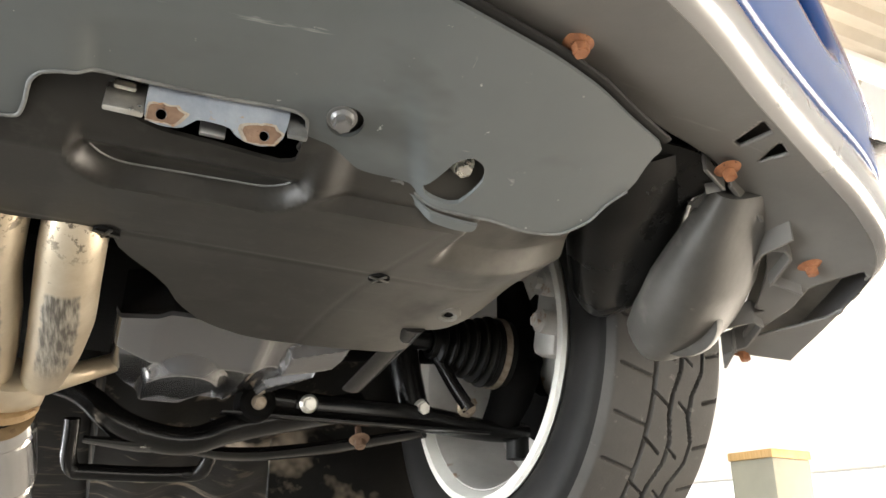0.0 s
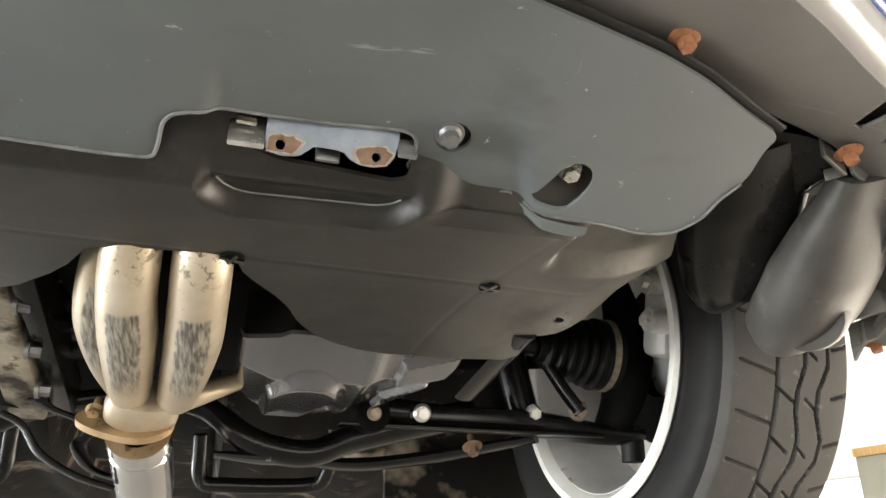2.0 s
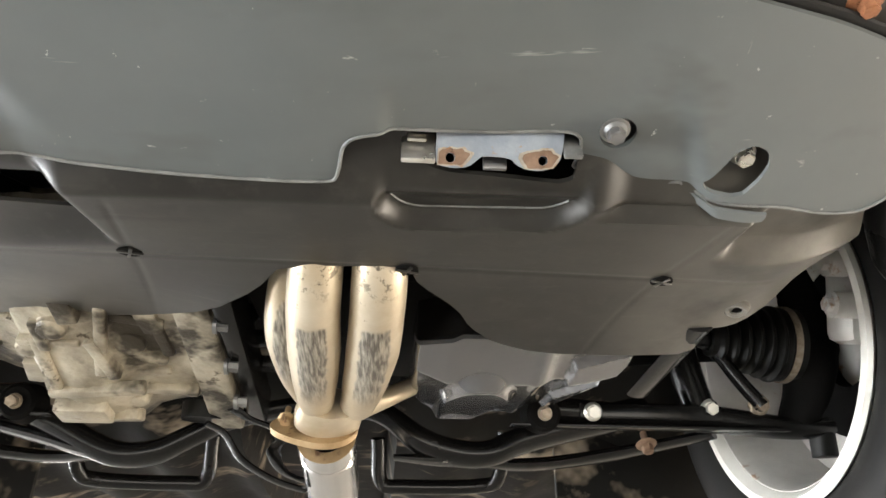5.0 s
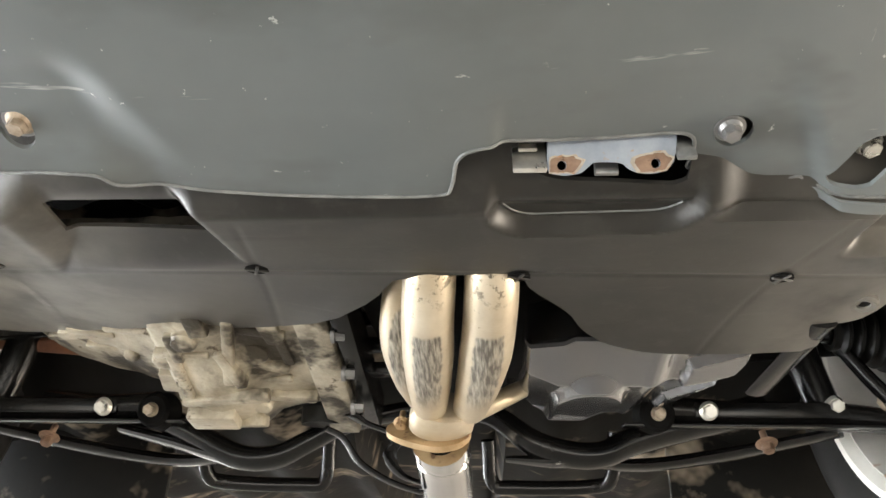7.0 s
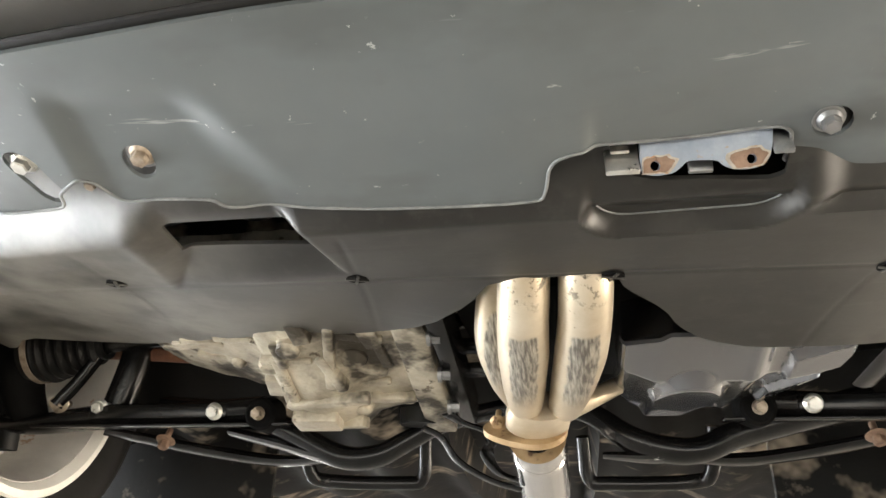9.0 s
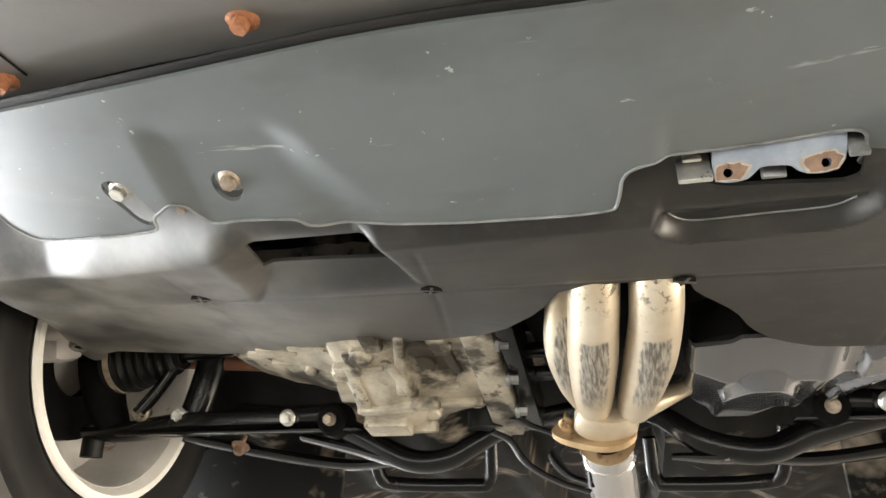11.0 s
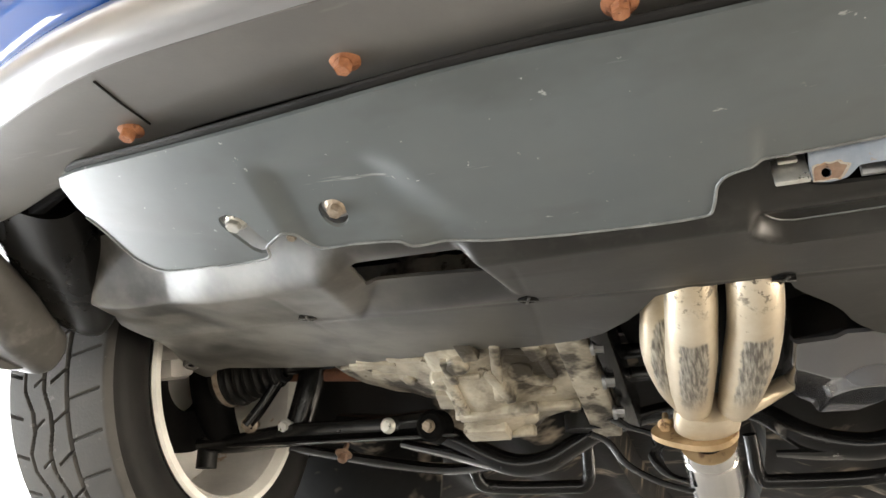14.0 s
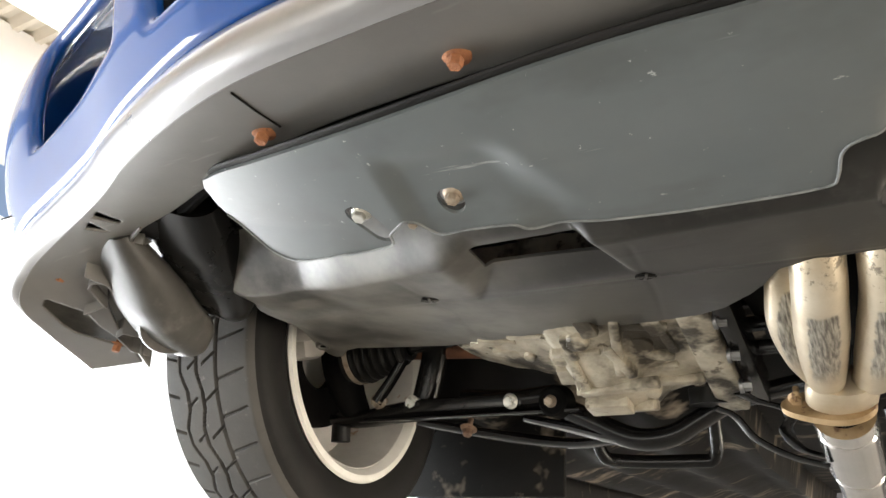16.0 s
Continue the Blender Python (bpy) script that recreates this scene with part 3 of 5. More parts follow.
vs = [[bm.verts.new(p + n * (o - lean(p.x, h)) + Vector((0, 0, h + raised(0, p)))) for p, n in zip(curve, cn)] for o, h in SKIN]
for j in range(len(SKIN) - 1):
    for k in range(len(curve) - 1):
        mid = abs(stations[k] + stations[k + 1]) / 2
        hole = (4 < j < 10 and mid < 0.345) or (5 < j < 10 and 0.415 < mid < 0.66)
        if not hole:
            bm.faces.new((vs[j][k], vs[j][k + 1], vs[j + 1][k + 1], vs[j + 1][k]))
skin = part("skin", bm, M_BLUE, bumper, "glossy blue painted bumper skin with openings", 70)
thicken(skin, 0.022, -1)
sub = skin.modifiers.new("round", "SUBSURF")
sub.levels = sub.render_levels = 2
# slats, and a near-black sheet painting the shaded hollow behind the openings
for x0, x1 in ((-0.66, -0.41), (-0.345, 0.345), (0.41, 0.66)):
    for z in ((1.885, 1.925, 1.965) if abs(x0) > 0.35 and x0 * x1 > 0 else (1.89, 1.935, 1.98)):
        bm = bmesh.new()
        pts = [Vector((x, np.interp(x, fx, [p.y for p in fold]) + 0.035 + 0.012 * (z - 1.88), z)) for x in np.linspace(x0, x1, 12)]
        tube(bm, pts, 0.014, 12, 0.45)
        part("grille_slat", bm, M_LINER, bumper, "dark grey plastic grille slat")
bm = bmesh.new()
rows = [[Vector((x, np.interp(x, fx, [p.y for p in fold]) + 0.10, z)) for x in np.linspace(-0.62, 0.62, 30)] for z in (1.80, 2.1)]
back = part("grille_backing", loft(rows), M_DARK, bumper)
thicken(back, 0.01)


# front cover
def cover_z(x, y):
    mid = ease(x, -0.13, -0.09) * (1 - ease(x, 0.20, 0.30))
    z = 1.7365 - 0.48 * (y - 0.345) + 0.5 * np.maximum(0.03 - x - 0.13, 0) ** 2 + 0.02 * ease(x, 0.05, 0.27) + 0.3 * np.maximum(x - 0.2, 0) ** 2
    k = np.maximum(y - 0.342, 0)
    z = z + mid * 0.15 * k
    # flat pad round the bracket
    z = z + 0.10 * np.maximum(y - 0.3385, 0) * ease(x, 0.115, 0.125) * (1 - ease(x - 0.5 * (y - 0.36), 0.288, 0.306))
    # pressed pocket round the left bolt
    w = np.clip((y - 0.31) / 0.085, 0, 1)
    a = ease(x, -0.222 + 0.0 * w, -0.196) * (1 - ease(x, -0.135 + 0.02 * w, -0.105 + 0.045 * w))
    z = z + 0.009 * a * ease(y, 0.305, 0.335) * (1 - 0.6 * ease(y, 0.36, 0.4))
    side = ease(np.abs(x - 0.03), 0.27, 0.34)
    z = z + side * 0.35 * np.maximum(y - 0.378, 0) * -0.35
    return z


front = [(x, 0.2715 + 0.33 * x * x + 0.014 * ease(np.array(abs(x)), 0.38, 0.5)) for x in np.linspace(-0.418, 0.494, 24)]
rear = [(0.489, 0.378), (0.488, 0.398), (0.474, 0.412), (0.467, 0.427), (0.447, 0.438), (0.418, 0.437), (0.385, 0.430), (0.36, 0.428), (0.318, 0.427), (0.3175, 0.4265), (0.314, 0.422),
        (0.292, 0.4275), (0.279, 0.422), (0.256, 0.422), (0.2415, 0.418), (0.2440, 0.409), (0.2420, 0.394), (0.234, 0.389), (0.195, 0.3895), (0.1515, 0.384), (0.123, 0.3795), (0.110, 0.3795), (0.1, 0.382),
        (0.0950, 0.3885), (0.0928, 0.404), (0.0898, 0.4135), (0.079, 0.4143), (-0.009, 0.412), (-0.055, 0.4078), (-0.106, 0.402), (-0.1206, 0.3976), (-0.130, 0.3903), (-0.168, 0.3895), (-0.195, 0.392),
        (-0.203, 0.386), (-0.2104, 0.376), (-0.219, 0.3716), (-0.231, 0.3785), (-0.2395, 0.384), (-0.243, 0.396), (-0.296, 0.4035), (-0.3, 0.403), (-0.365, 0.416),
        (-0.391, 0.408), (-0.405, 0.386), (-0.420, 0.366)]
slot_r = [(0.3665, 0.402), (0.364, 0.411), (0.354, 0.424), (0.325, 0.420), (0.335, 0.405), (0.342, 0.393), (0.352, 0.389), (0.362, 0.393)]
slot_l = [(-0.270, 0.362), (-0.266, 0.371), (-0.252, 0.392), (-0.232, 0.388), (-0.240, 0.372), (-0.246, 0.357), (-0.258, 0.353), (-0.267, 0.356)]
cover = part("undertray", sheet(rounded([(float(a), float(b)) for a, b in front] + rear, 1), [rounded(slot_r, 1), rounded(slot_l, 1), circle(0.2637, 0.388, 0.0115), circle(-0.1713, 0.3655, 0.0112)], cover_z, 0.003, 0.003), M_COVER, car,
             "grey-green plastic undertray with scuffs", 25)


def along_cover(points, drop):
    return [Vector((p[0], p[1], float(cover_z(np.array(p[0]), np.array(p[1]))) - drop)) for p in points]


# the rolled, scuffed rear edge
bm = bmesh.new()
tube(bm, along_cover(smooth_line([(a, b, 0) for a, b in rounded(rear, 1)[2:-2]], 3), 0.0003), 0.0012, 8)
part("rolled_edge", bm, M_EDGE, cover, "pale scuffed rolled edge")


# folded tab at the slot and the raised rib beside it
tab = [(0.316, 0.4265), (0.317, 0.4325), (0.374, 0.4385), (0.377, 0.4320)]
part("tab", sheet(tab, [], lambda x, y: cover_z(x, y) - 0.0035 + 0.006 * ease(y, 0.436, 0.445), 0.0015, 0.002), M_COVER, cover, "folded grey plastic tab")


# splash shield behind it
def bow(x, y, z):
    """The shield bows up and outward towards both its sides."""
    u, v = np.maximum(-0.06 - x, 0), np.maximum(x - 0.31, 0)
    rear = (1 - ease(x, -0.12, 0.04)) * (2.4 * np.maximum(y - 0.52, 0) ** 2 + 0.10 * np.maximum(y - 0.46, 0))
    rise = rear + np.where(u < 0.135, 0.26 * u * u, 0.00474 + 0.14 * np.minimum(u - 0.135, 0.165) + 0.03 * np.maximum(u - 0.30, 0)) + np.where(v < 0.12, 0.30 * v * v, 0.00432 + 0.072 * (v - 0.12))
    k = 1 + rise / (z - 1.51)
    return 0.1 + (x - 0.1) * k, -0.02 + (y + 0.02) * k, 1.51 + (z - 1.51) * k


def shield_z(x, y):
    z = 1.7005 + 0.012 * x - 0.08 * (y - 0.5) - (2.6 - 1.48 * ease(x, 0.04, 0.16)) * np.maximum(y - 0.52, 0) ** 2
    e = 0.414 + 0.006 * ease(x, 0.20, 0.37) + 0.006 * (1 - ease(x, -0.36, -0.20))
    z = z + (0.042 + 0.03 * (1 - ease(x, -0.38, -0.30))) * (1 - ease(y, e - 0.024, e + 0.016))
    # hollow under the tow bracket with its pressed rear wall
    qx, qy = np.abs(x - 0.185) - 0.038, y + 0.03 * (x - 0.185) - 0.426
    d = np.hypot(np.maximum(qx, 0), np.maximum(qy, 0)) + np.minimum(np.maximum(qx, qy), 0) - 0.034
    z = z + 0.0125 * (1 - ease(d, -0.009, 0.001)) * ease(y, 0.405, 0.440)
    # air duct pocket
    back = 0.509 - 0.09 * (x + 0.2)
    a = np.minimum(np.minimum((x + 0.214) / 0.030, (-0.064 - 0.2 * (0.5 - y) - x) / 0.020), (back - y) / 0.036)
    z = z + 0.019 * ease(a, -0.08, 1.08) * ease(y, 0.408, 0.43)
    # hollows at both outer corners
    for sgn in (1, -1):
        u = sgn * x - (0 if sgn > 0 else -0.03)
        z = z + (0.015 if sgn > 0 else 0.006) * ease(u, (0.366 if sgn > 0 else 0.345) - 0.1 * (y - 0.46), (0.384 if sgn > 0 else 0.405) - 0.1 * (y - 0.46)) * (1 - ease(y, 0.482, 0.502))
    # slots under the cover's rear edge
    z = z + 0.011 * ease(x, 0.258, 0.285) * (1 - ease(x, 0.366, 0.380)) * (1 - ease(y, 0.436, 0.444))
    z = z + 0.005 * ease(x, -0.36, -0.27) * (1 - ease(x, -0.08, -0.03)) * (1 - ease(y, 0.412, 0.430))
    # outer edges roll up, rear edge flattens
    z = z + 4.0 * np.maximum(np.abs(x) - 0.405, 0) ** 2 * (1 + 0.5 * ease(y, 0.5, 0.6))
    
    # scored lines
    for sl, c in ((0.05, 0.515), ):
        z = z + 0.0006 * np.exp(-((y - (c + sl * x)) / 0.0022) ** 2) * (1 - ease(x, 0.42, 0.44)) * ease(x, -0.42, -0.40)
    for x0, k in ((0.34, -0.25), (-0.257, 0.1), (-0.06, -0.05)):
        z = z + 0.0006 * np.exp(-((x - x0 - k * (y - 0.52)) / 0.0022) ** 2) * ease(y, 0.43, 0.45)
    return z


SHIELD = [(-0.437, 0.37), (-0.445, 0.42), (-0.470, 0.48), (-0.486, 0.545), (-0.484, 0.585), (-0.462, 0.602), (-0.428, 0.600), (-0.405, 0.580), (-0.354, 0.588), (-0.272, 0.597), (-0.193, 0.592),
          (-0.082, 0.594), (-0.018, 0.588), (0.022, 0.562), (0.046, 0.524), (0.138, 0.522), (0.142, 0.528), (0.149, 0.551), (0.184, 0.591), (0.197, 0.618), (0.22, 0.640), (0.263, 0.655), (0.34, 0.657),
          (0.409, 0.652), (0.402, 0.612), (0.44, 0.612), (0.472, 0.598), (0.490, 0.55), (0.488, 0.50), (0.478, 0.44), (0.47, 0.37)]
duct = [(-0.190, 0.432), (-0.088, 0.434), (-0.086, 0.472), (-0.192, 0.470)]
window = [(0.1325, 0.36), (0.2435, 0.36), (0.2435, 0.408), (0.2407, 0.419), (0.199, 0.416), (0.163, 0.4147), (0.148, 0.4124), (0.139, 0.409), (0.133, 0.4014)]
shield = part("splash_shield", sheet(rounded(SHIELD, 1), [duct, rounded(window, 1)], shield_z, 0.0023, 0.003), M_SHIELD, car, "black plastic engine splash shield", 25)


bent = np.empty(len(shield.data.vertices) * 3)
shield.data.vertices.foreach_get("co", bent)
bent = bent.reshape(-1, 3)
shield.data.vertices.foreach_set("co", np.stack(bow(*bent.T), -1).ravel())


def on_shield(x, y, down=0.0):
    a, b, c = bow(np.array(x), np.array(y), shield_z(np.array(x), np.array(y)))
    return Vector((float(a), float(b), float(c) - down))


def on_cover(x, y, down=0.0):
    return Vector((x, y, float(cover_z(np.array(x), np.array(y))) - down))


# drain and grommet holes are near-black discs, the shade inside them painted
for x, y in ((0.34, 0.535), (0.139, 0.5265), (-0.06, 0.507), (-0.257, 0.49)):
    bm = bmesh.new()
    p = on_shield(x, y, 0.0003)
    cyl(bm, p + Vector((0, 0, -0.0008)), p + Vector((0, 0, 0.002)), 0.0088, n=24)
    spot = part("drain_disc", bm, M_DARK, shield, "near-black disc painted as a drain hole with a cross")
    for a in (20, 110):
        bm = bmesh.new()
        box(bm, p + Vector((0, 0, -0.0012)), (0.0185, 0.0024, 0.0016), 0.0003, Matrix.Rotation(radians(a), 4, "Z"))
        part("cross_bar", bm, M_SHIELD, shield)
for x, y in ((0.421, 0.581), (-0.443, 0.582)):
    p = on_shield(x, y)
    n = Vector((-0.2 if x > 0 else 0.2, -0.25, -1))
    g = part("grommet", revolve([(-0.002, 0.005), (0.003, 0.0055), (0.004, 0.009), (0.002, 0.0115), (-0.002, 0.012)], p, n, 28), M_SHIELD, shield, "round black fixing grommet")
    bm = bmesh.new()
    cyl(bm, p - n.normalized() * 0.001, p + n.normalized() * 0.001, 0.0055, n=18)
    part("grommet_disc", bm, M_DARK, shield)

# fixings: place, hexagon, flange, finish
DOWN = (0.0, -0.42, -1)
for at, r, f, mat, label, w in (
        ((0.2608, 0.3818, 1.7362), 0.0058, 0.0075, M_STEEL, "grey steel flange bolt", M_STEEL),
        ((0.352, 0.403, 1.737), 0.0062, 0.0085, M_ZINC, "bright zinc-plated bolt in a slot", None),
        ((-0.258, 0.363, 1.737), 0.0062, 0.0095, M_ZINC, "bright zinc-plated bolt in a slot", None),
        ((-0.1674, 0.3588, 1.7334), 0.0058, 0.0088, M_TANBOLT, "weathered brown bolt with a washer", M_STEEL),
        ((-0.2165, 0.3815, 1.7295), 0.0042, 0.0062, M_TANBOLT, "small brown bolt under the undertray's edge", None)):
    bolt(car, at, DOWN, r, f, mat, label, w)
for at in ((0.386, 0.311, 1.782), (-0.300, 0.286, 1.783), (-0.111, 0.259, 1.778), (0.055, 0.263, 1.776), (0.574, 0.384, 1.774), (0.705, 0.429, 1.730), (-0.712, 0.402, 1.757), (0.745, 0.555, 1.684), (-0.745, 0.515, 1.698)):
    bolt(car, at, (0.0, -0.2, -1), 0.0056, 0.0105, M_RUST, "rusty orange flange bolt", name="rusty_bolt", height=0.009)


# mould seams across the flange beside the outer bolts
for s in (-1, 1):
    bm = bmesh.new()
    tube(bm, [(s * 0.2703, 0.2240, 1.7862), (s * 0.2768, 0.2544, 1.7895), (s * 0.2816, 0.2874, 1.7931)], 0.0009, 6)
    part("mould_seam", bm, M_DARK, bumper, "thin dark mould seam")

# dark strip added along the undertray's front edge, painting the shaded gap
bm = bmesh.new()
tube(bm, along_cover([(float(a), float(b) - 0.002) for a, b in front], -0.004), 0.0042, 10, 0.6)
part("front_gap_strip", bm, M_SIDEWALL, cover, "dark strip in the front gap of the undertray")

# worn edge of the hollow under the bracket
bm = bmesh.new()
tube(bm, [on_shield(0.185 + 0.038 * c + 0.0235 * math.cos(a), 0.426 - 0.03 * (0.038 * c) + 0.0235 * math.sin(a), 0.0002) for c, a in [(-1, radians(v)) for v in range(165, 89, -15)] + [(k / 4, radians(90)) for k in range(-3, 5)] + [(1, radians(v)) for v in range(75, 20, -15)]], 0.0008, 6)
part("worn_edge", bm, M_EDGE, shield, "pale worn edge")

# tow bracket: a steep steel plate with two rusted ears, in its own plane
PLATE = Matrix(((0.996, 0.0, 0.09, 0), (0.09, -0.43, -0.9, 0.3985), (0.0, 0.903, -0.43, 1.7032), (0, 0, 0, 1)))


def flat(x, y):
    return 0.0 * x


ears = [(0.151, 0.055), (0.151, 0.0225), (0.1535, 0.0192), (0.162, 0.0180), (0.1715, 0.0193), (0.1765, 0.0235), (0.1800, 0.0268), (0.198, 0.0266), (0.2022, 0.0225), (0.2085, 0.0202), (0.2176, 0.0198), (0.2260, 0.0222), (0.2305, 0.029), (0.2315, 0.055)]
holes = ((0.1600, 0.0243), (0.2182, 0.0262))
bracket = part("tow_bracket", sheet(rounded(ears, 1), [circle(x, y, 0.0030, 14) for x, y in holes], flat, 0.0016, 0.003), M_BRACKET, car, "blue-grey steel tow bracket with two rusted ears")
bracket.matrix_basis = PLATE
rnd = random.Random(8)
for k, (x, y) in enumerate(holes):
    edge = []
    for a in np.linspace(0, 2 * math.pi, 22, endpoint=False):
        r = (0.0092 if k == 0 else 0.0098) * (1 + 0.28 * math.cos(2 * a - (0.6 if k else 0.3))) * rnd.uniform(0.82, 1.08)
        px, py = x + (0.001 if k == 0 else -0.002) + r * math.cos(a), y + 0.0005 + 0.8 * r * math.sin(a)
        edge.append((min(max(px, 0.1525), 0.2295), max(py, y - 0.0056)))
    for grow, mat, lift, label in ((1.16, M_CREAM, 0.0004, "pale flaking paint"), (0.96, M_BRKRUST, 0.0007, "brown rust patch")):
        ring = [(min(max(x + (px - x) * grow, 0.152), 0.230), max(y + (py - y) * grow, y - 0.006)) for px, py in edge]
        ob = part("rust_patch", sheet(ring, [circle(x, y, 0.0031, 14)], flat, 0.0012, 0.0003), mat, bracket, label)
        ob.matrix_parent_inverse = Matrix.Identity(4)
        ob.matrix_basis = Matrix.Translation((0, 0, 0.0028 + lift))
bm = bmesh.new()
box(bm, (0.1405, 0.401, 1.7345), (0.021, 0.004, 0.026), 0.001, Matrix.Rotation(radians(-22), 4, "X"))
box(bm, (0.1395, 0.397, 1.7395), (0.012, 0.003, 0.006), 0.001, Matrix.Rotation(radians(-22), 4, "X"))
part("end_plate", bm, M_ZINC, car, "pale zinc end plate")
bm = bmesh.new()
box(bm, (0.2375, 0.402, 1.7415), (0.012, 0.004, 0.022), 0.001, Matrix.Rotation(radians(-22), 4, "X"))
part("end_plate", bm, M_EDGE, car, "grey-green end plate")
bm = bmesh.new()
box(bm, (0.1895, 0.410, 1.7315), (0.015, 0.004, 0.010), 0.001)
part("inner_nut", bm, M_STEEL, car, "pale steel nut plate")
# near-black sheet added behind the bracket for the shade in its window
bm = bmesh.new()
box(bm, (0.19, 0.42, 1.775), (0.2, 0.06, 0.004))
part("bracket_backing", bm, M_DARK, car)


# exhaust header: two pipes in front, one behind, and the joint under them
header = part("exhaust_header", tube(bmesh.new(), smooth_line([(0.070, 0.535, 1.80), (0.070, 0.532, 1.745), (0.0685, 0.545, 1.702), (0.065, 0.585, 1.6825), (0.0605, 0.66, 1.672), (0.056, 0.74, 1.660), (0.053, 0.805, 1.647)], 6), [0.0215, 0.0215, 0.0215, 0.0222, 0.0242, 0.0228, 0.019], 28), M_HEADER, car,
              "heat-tinted stainless exhaust header with scraped pipes", 60)
bm = bmesh.new()
tube(bm, smooth_line([(0.120, 0.537, 1.80), (0.120, 0.534, 1.745), (0.1185, 0.547, 1.702), (0.117, 0.587, 1.683), (0.1135, 0.66, 1.672), (0.106, 0.74, 1.660), (0.097, 0.805, 1.647)], 6), [0.0222, 0.0222, 0.0222, 0.0228, 0.0246, 0.0230, 0.019], 28)
part("pipe", bm, M_HEADER, header, angle=60)
bm = bmesh.new()
tube(bm, smooth_line([(0.050, 0.585, 1.80), (0.048, 0.59, 1.745), (0.038, 0.62, 1.708), (0.031, 0.68, 1.686), (0.036, 0.76, 1.668), (0.050, 0.81, 1.65)], 6), [0.018, 0.018, 0.018, 0.018, 0.018, 0.016], 22)
part("pipe", bm, M_HEADER, header, angle=60)
bm = bmesh.new()
tube(bm, smooth_line([(0.156, 0.83, 1.672), (0.125, 0.815, 1.655), (0.10, 0.81, 1.645)], 5), [0.010, 0.011, 0.014], 16)
part("stub", bm, M_HEADER, header)
bm = bmesh.new()
tube(bm, [(0.069, 0.800, 1.646), (0.067, 0.812, 1.640), (0.064, 0.830, 1.629)], [0.034, 0.037, 0.036], 28, 0.6)
part("collector", bm, M_HEADER, header, angle=60)
fl = Matrix.Translation((0.062, 0.832, 1.627)) @ aim((0.0, 0.72, -0.7))
out = [(0.036 * math.cos(a) + 0.024 * max(math.cos(a), 0) ** 3, 0.031 * math.sin(a)) for a in np.linspace(0, 2 * math.pi, 40, endpoint=False)]
part("flange", prism(bmesh.new(), out, fl, 0.008), M_COPPER, header, "brown heat-stained joint flange")
bolt(header, (0.019, 0.828, 1.628), (0, -0.75, -0.75), 0.0065, 0.009, M_COPPER, "brass-coloured flange bolt")
down = part("downpipe", revolve([(0.0, 0.033), (0.02, 0.0335), (0.021, 0.0315), (0.034, 0.031), (0.036, 0.0328), (0.15, 0.0325), (0.155, 0.029), (0.17, 0.028), (0.172, 0.0295), (0.176, 0.0295), (0.178, 0.0275), (0.6, 0.0265), (0.6, 0.02), (0.0, 0.02)], (0.063, 0.842, 1.6175), (0.02, 0.93, -0.31), 40), M_CHROME, car,
            "polished stainless exhaust downpipe")


# oil pan: a pressed tub with a swelling at the drain, a step and two raised pads
def pan_z(x, y):
    z = 1.656 + 0.35 * np.maximum(0.73 - y, 0) + 0.40 * np.maximum(0.187 - x, 0)
    # swelling with a round front
    d = np.hypot((x - 0.224) / 0.040, np.minimum(y - 0.800, 0) / 0.085)
    z = z - 0.010 * (1 - ease(d, 0.84, 1.08)) * (1 - ease(x + 0.25 * (y - 0.80), 0.250, 0.266))
    # step up to the shallow end
    z = z + 0.007 * ease(x, 0.276, 0.298) + 0.16 * np.maximum(x - 0.285, 0) - 0.0015 * ease(x, 0.270, 0.278)
    for edge in (np.minimum(np.minimum(x - 0.306 + 0.10 * (y - 0.735), y - 0.697 + 0.20 * (x - 0.31)), 0.742 - y - 0.2 * (x - 0.30)),
                 np.minimum(x - 0.306, y - 0.800 + 1.30 * (x - 0.309))):
        z = z - 0.009 * ease(edge, -0.001, 0.005)
    # rolled side and rear edges
    e = np.minimum(np.minimum(x - 0.150, 0.372 - x), 0.896 - y)
    q = np.clip(e / 0.008, 0, 1)
    return z + 0.022 * (1 - np.sqrt(q * (2 - q)))


PAN = rounded([(0.152, 0.655), (0.372, 0.655), (0.372, 0.690), (0.345, 0.760), (0.318, 0.845), (0.278, 0.896), (0.175, 0.892), (0.150, 0.835)], 1)
pan = part("oil_pan", sheet(PAN, [], pan_z, 0.002, 0.004), M_PAN, car, "black enamelled pressed steel oil pan with raised pads")
bm = bmesh.new()
prism(bm, [(0.257 + (x - 0.257) * 0.96, 0.78 + (y - 0.78) * 0.96) for x, y in PAN], Matrix.Translation((0, 0, 1.690)), 0.06)
part("pan_side", bm, M_BLACK, pan)


# engine block, a near-black sheet added above to stop light, plain radiator sheet
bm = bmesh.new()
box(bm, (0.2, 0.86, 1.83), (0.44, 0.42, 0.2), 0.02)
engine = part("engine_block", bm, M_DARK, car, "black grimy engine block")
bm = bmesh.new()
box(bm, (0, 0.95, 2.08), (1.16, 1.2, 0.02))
part("bay_light_stop", bm, M_DARK, car)
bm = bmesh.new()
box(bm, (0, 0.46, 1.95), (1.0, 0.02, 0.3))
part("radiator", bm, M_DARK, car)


# gearbox: a tapering cast case with its bell housing, ribs and bosses
def case_bottom(x):
    return float(np.interp(x, [-0.43, -0.38, -0.24, -0.228, -0.19, -0.15, -0.13, -0.07, -0.04], [1.748, 1.712, 1.678, 1.650, 1.632, 1.640, 1.658, 1.664, 1.664]))


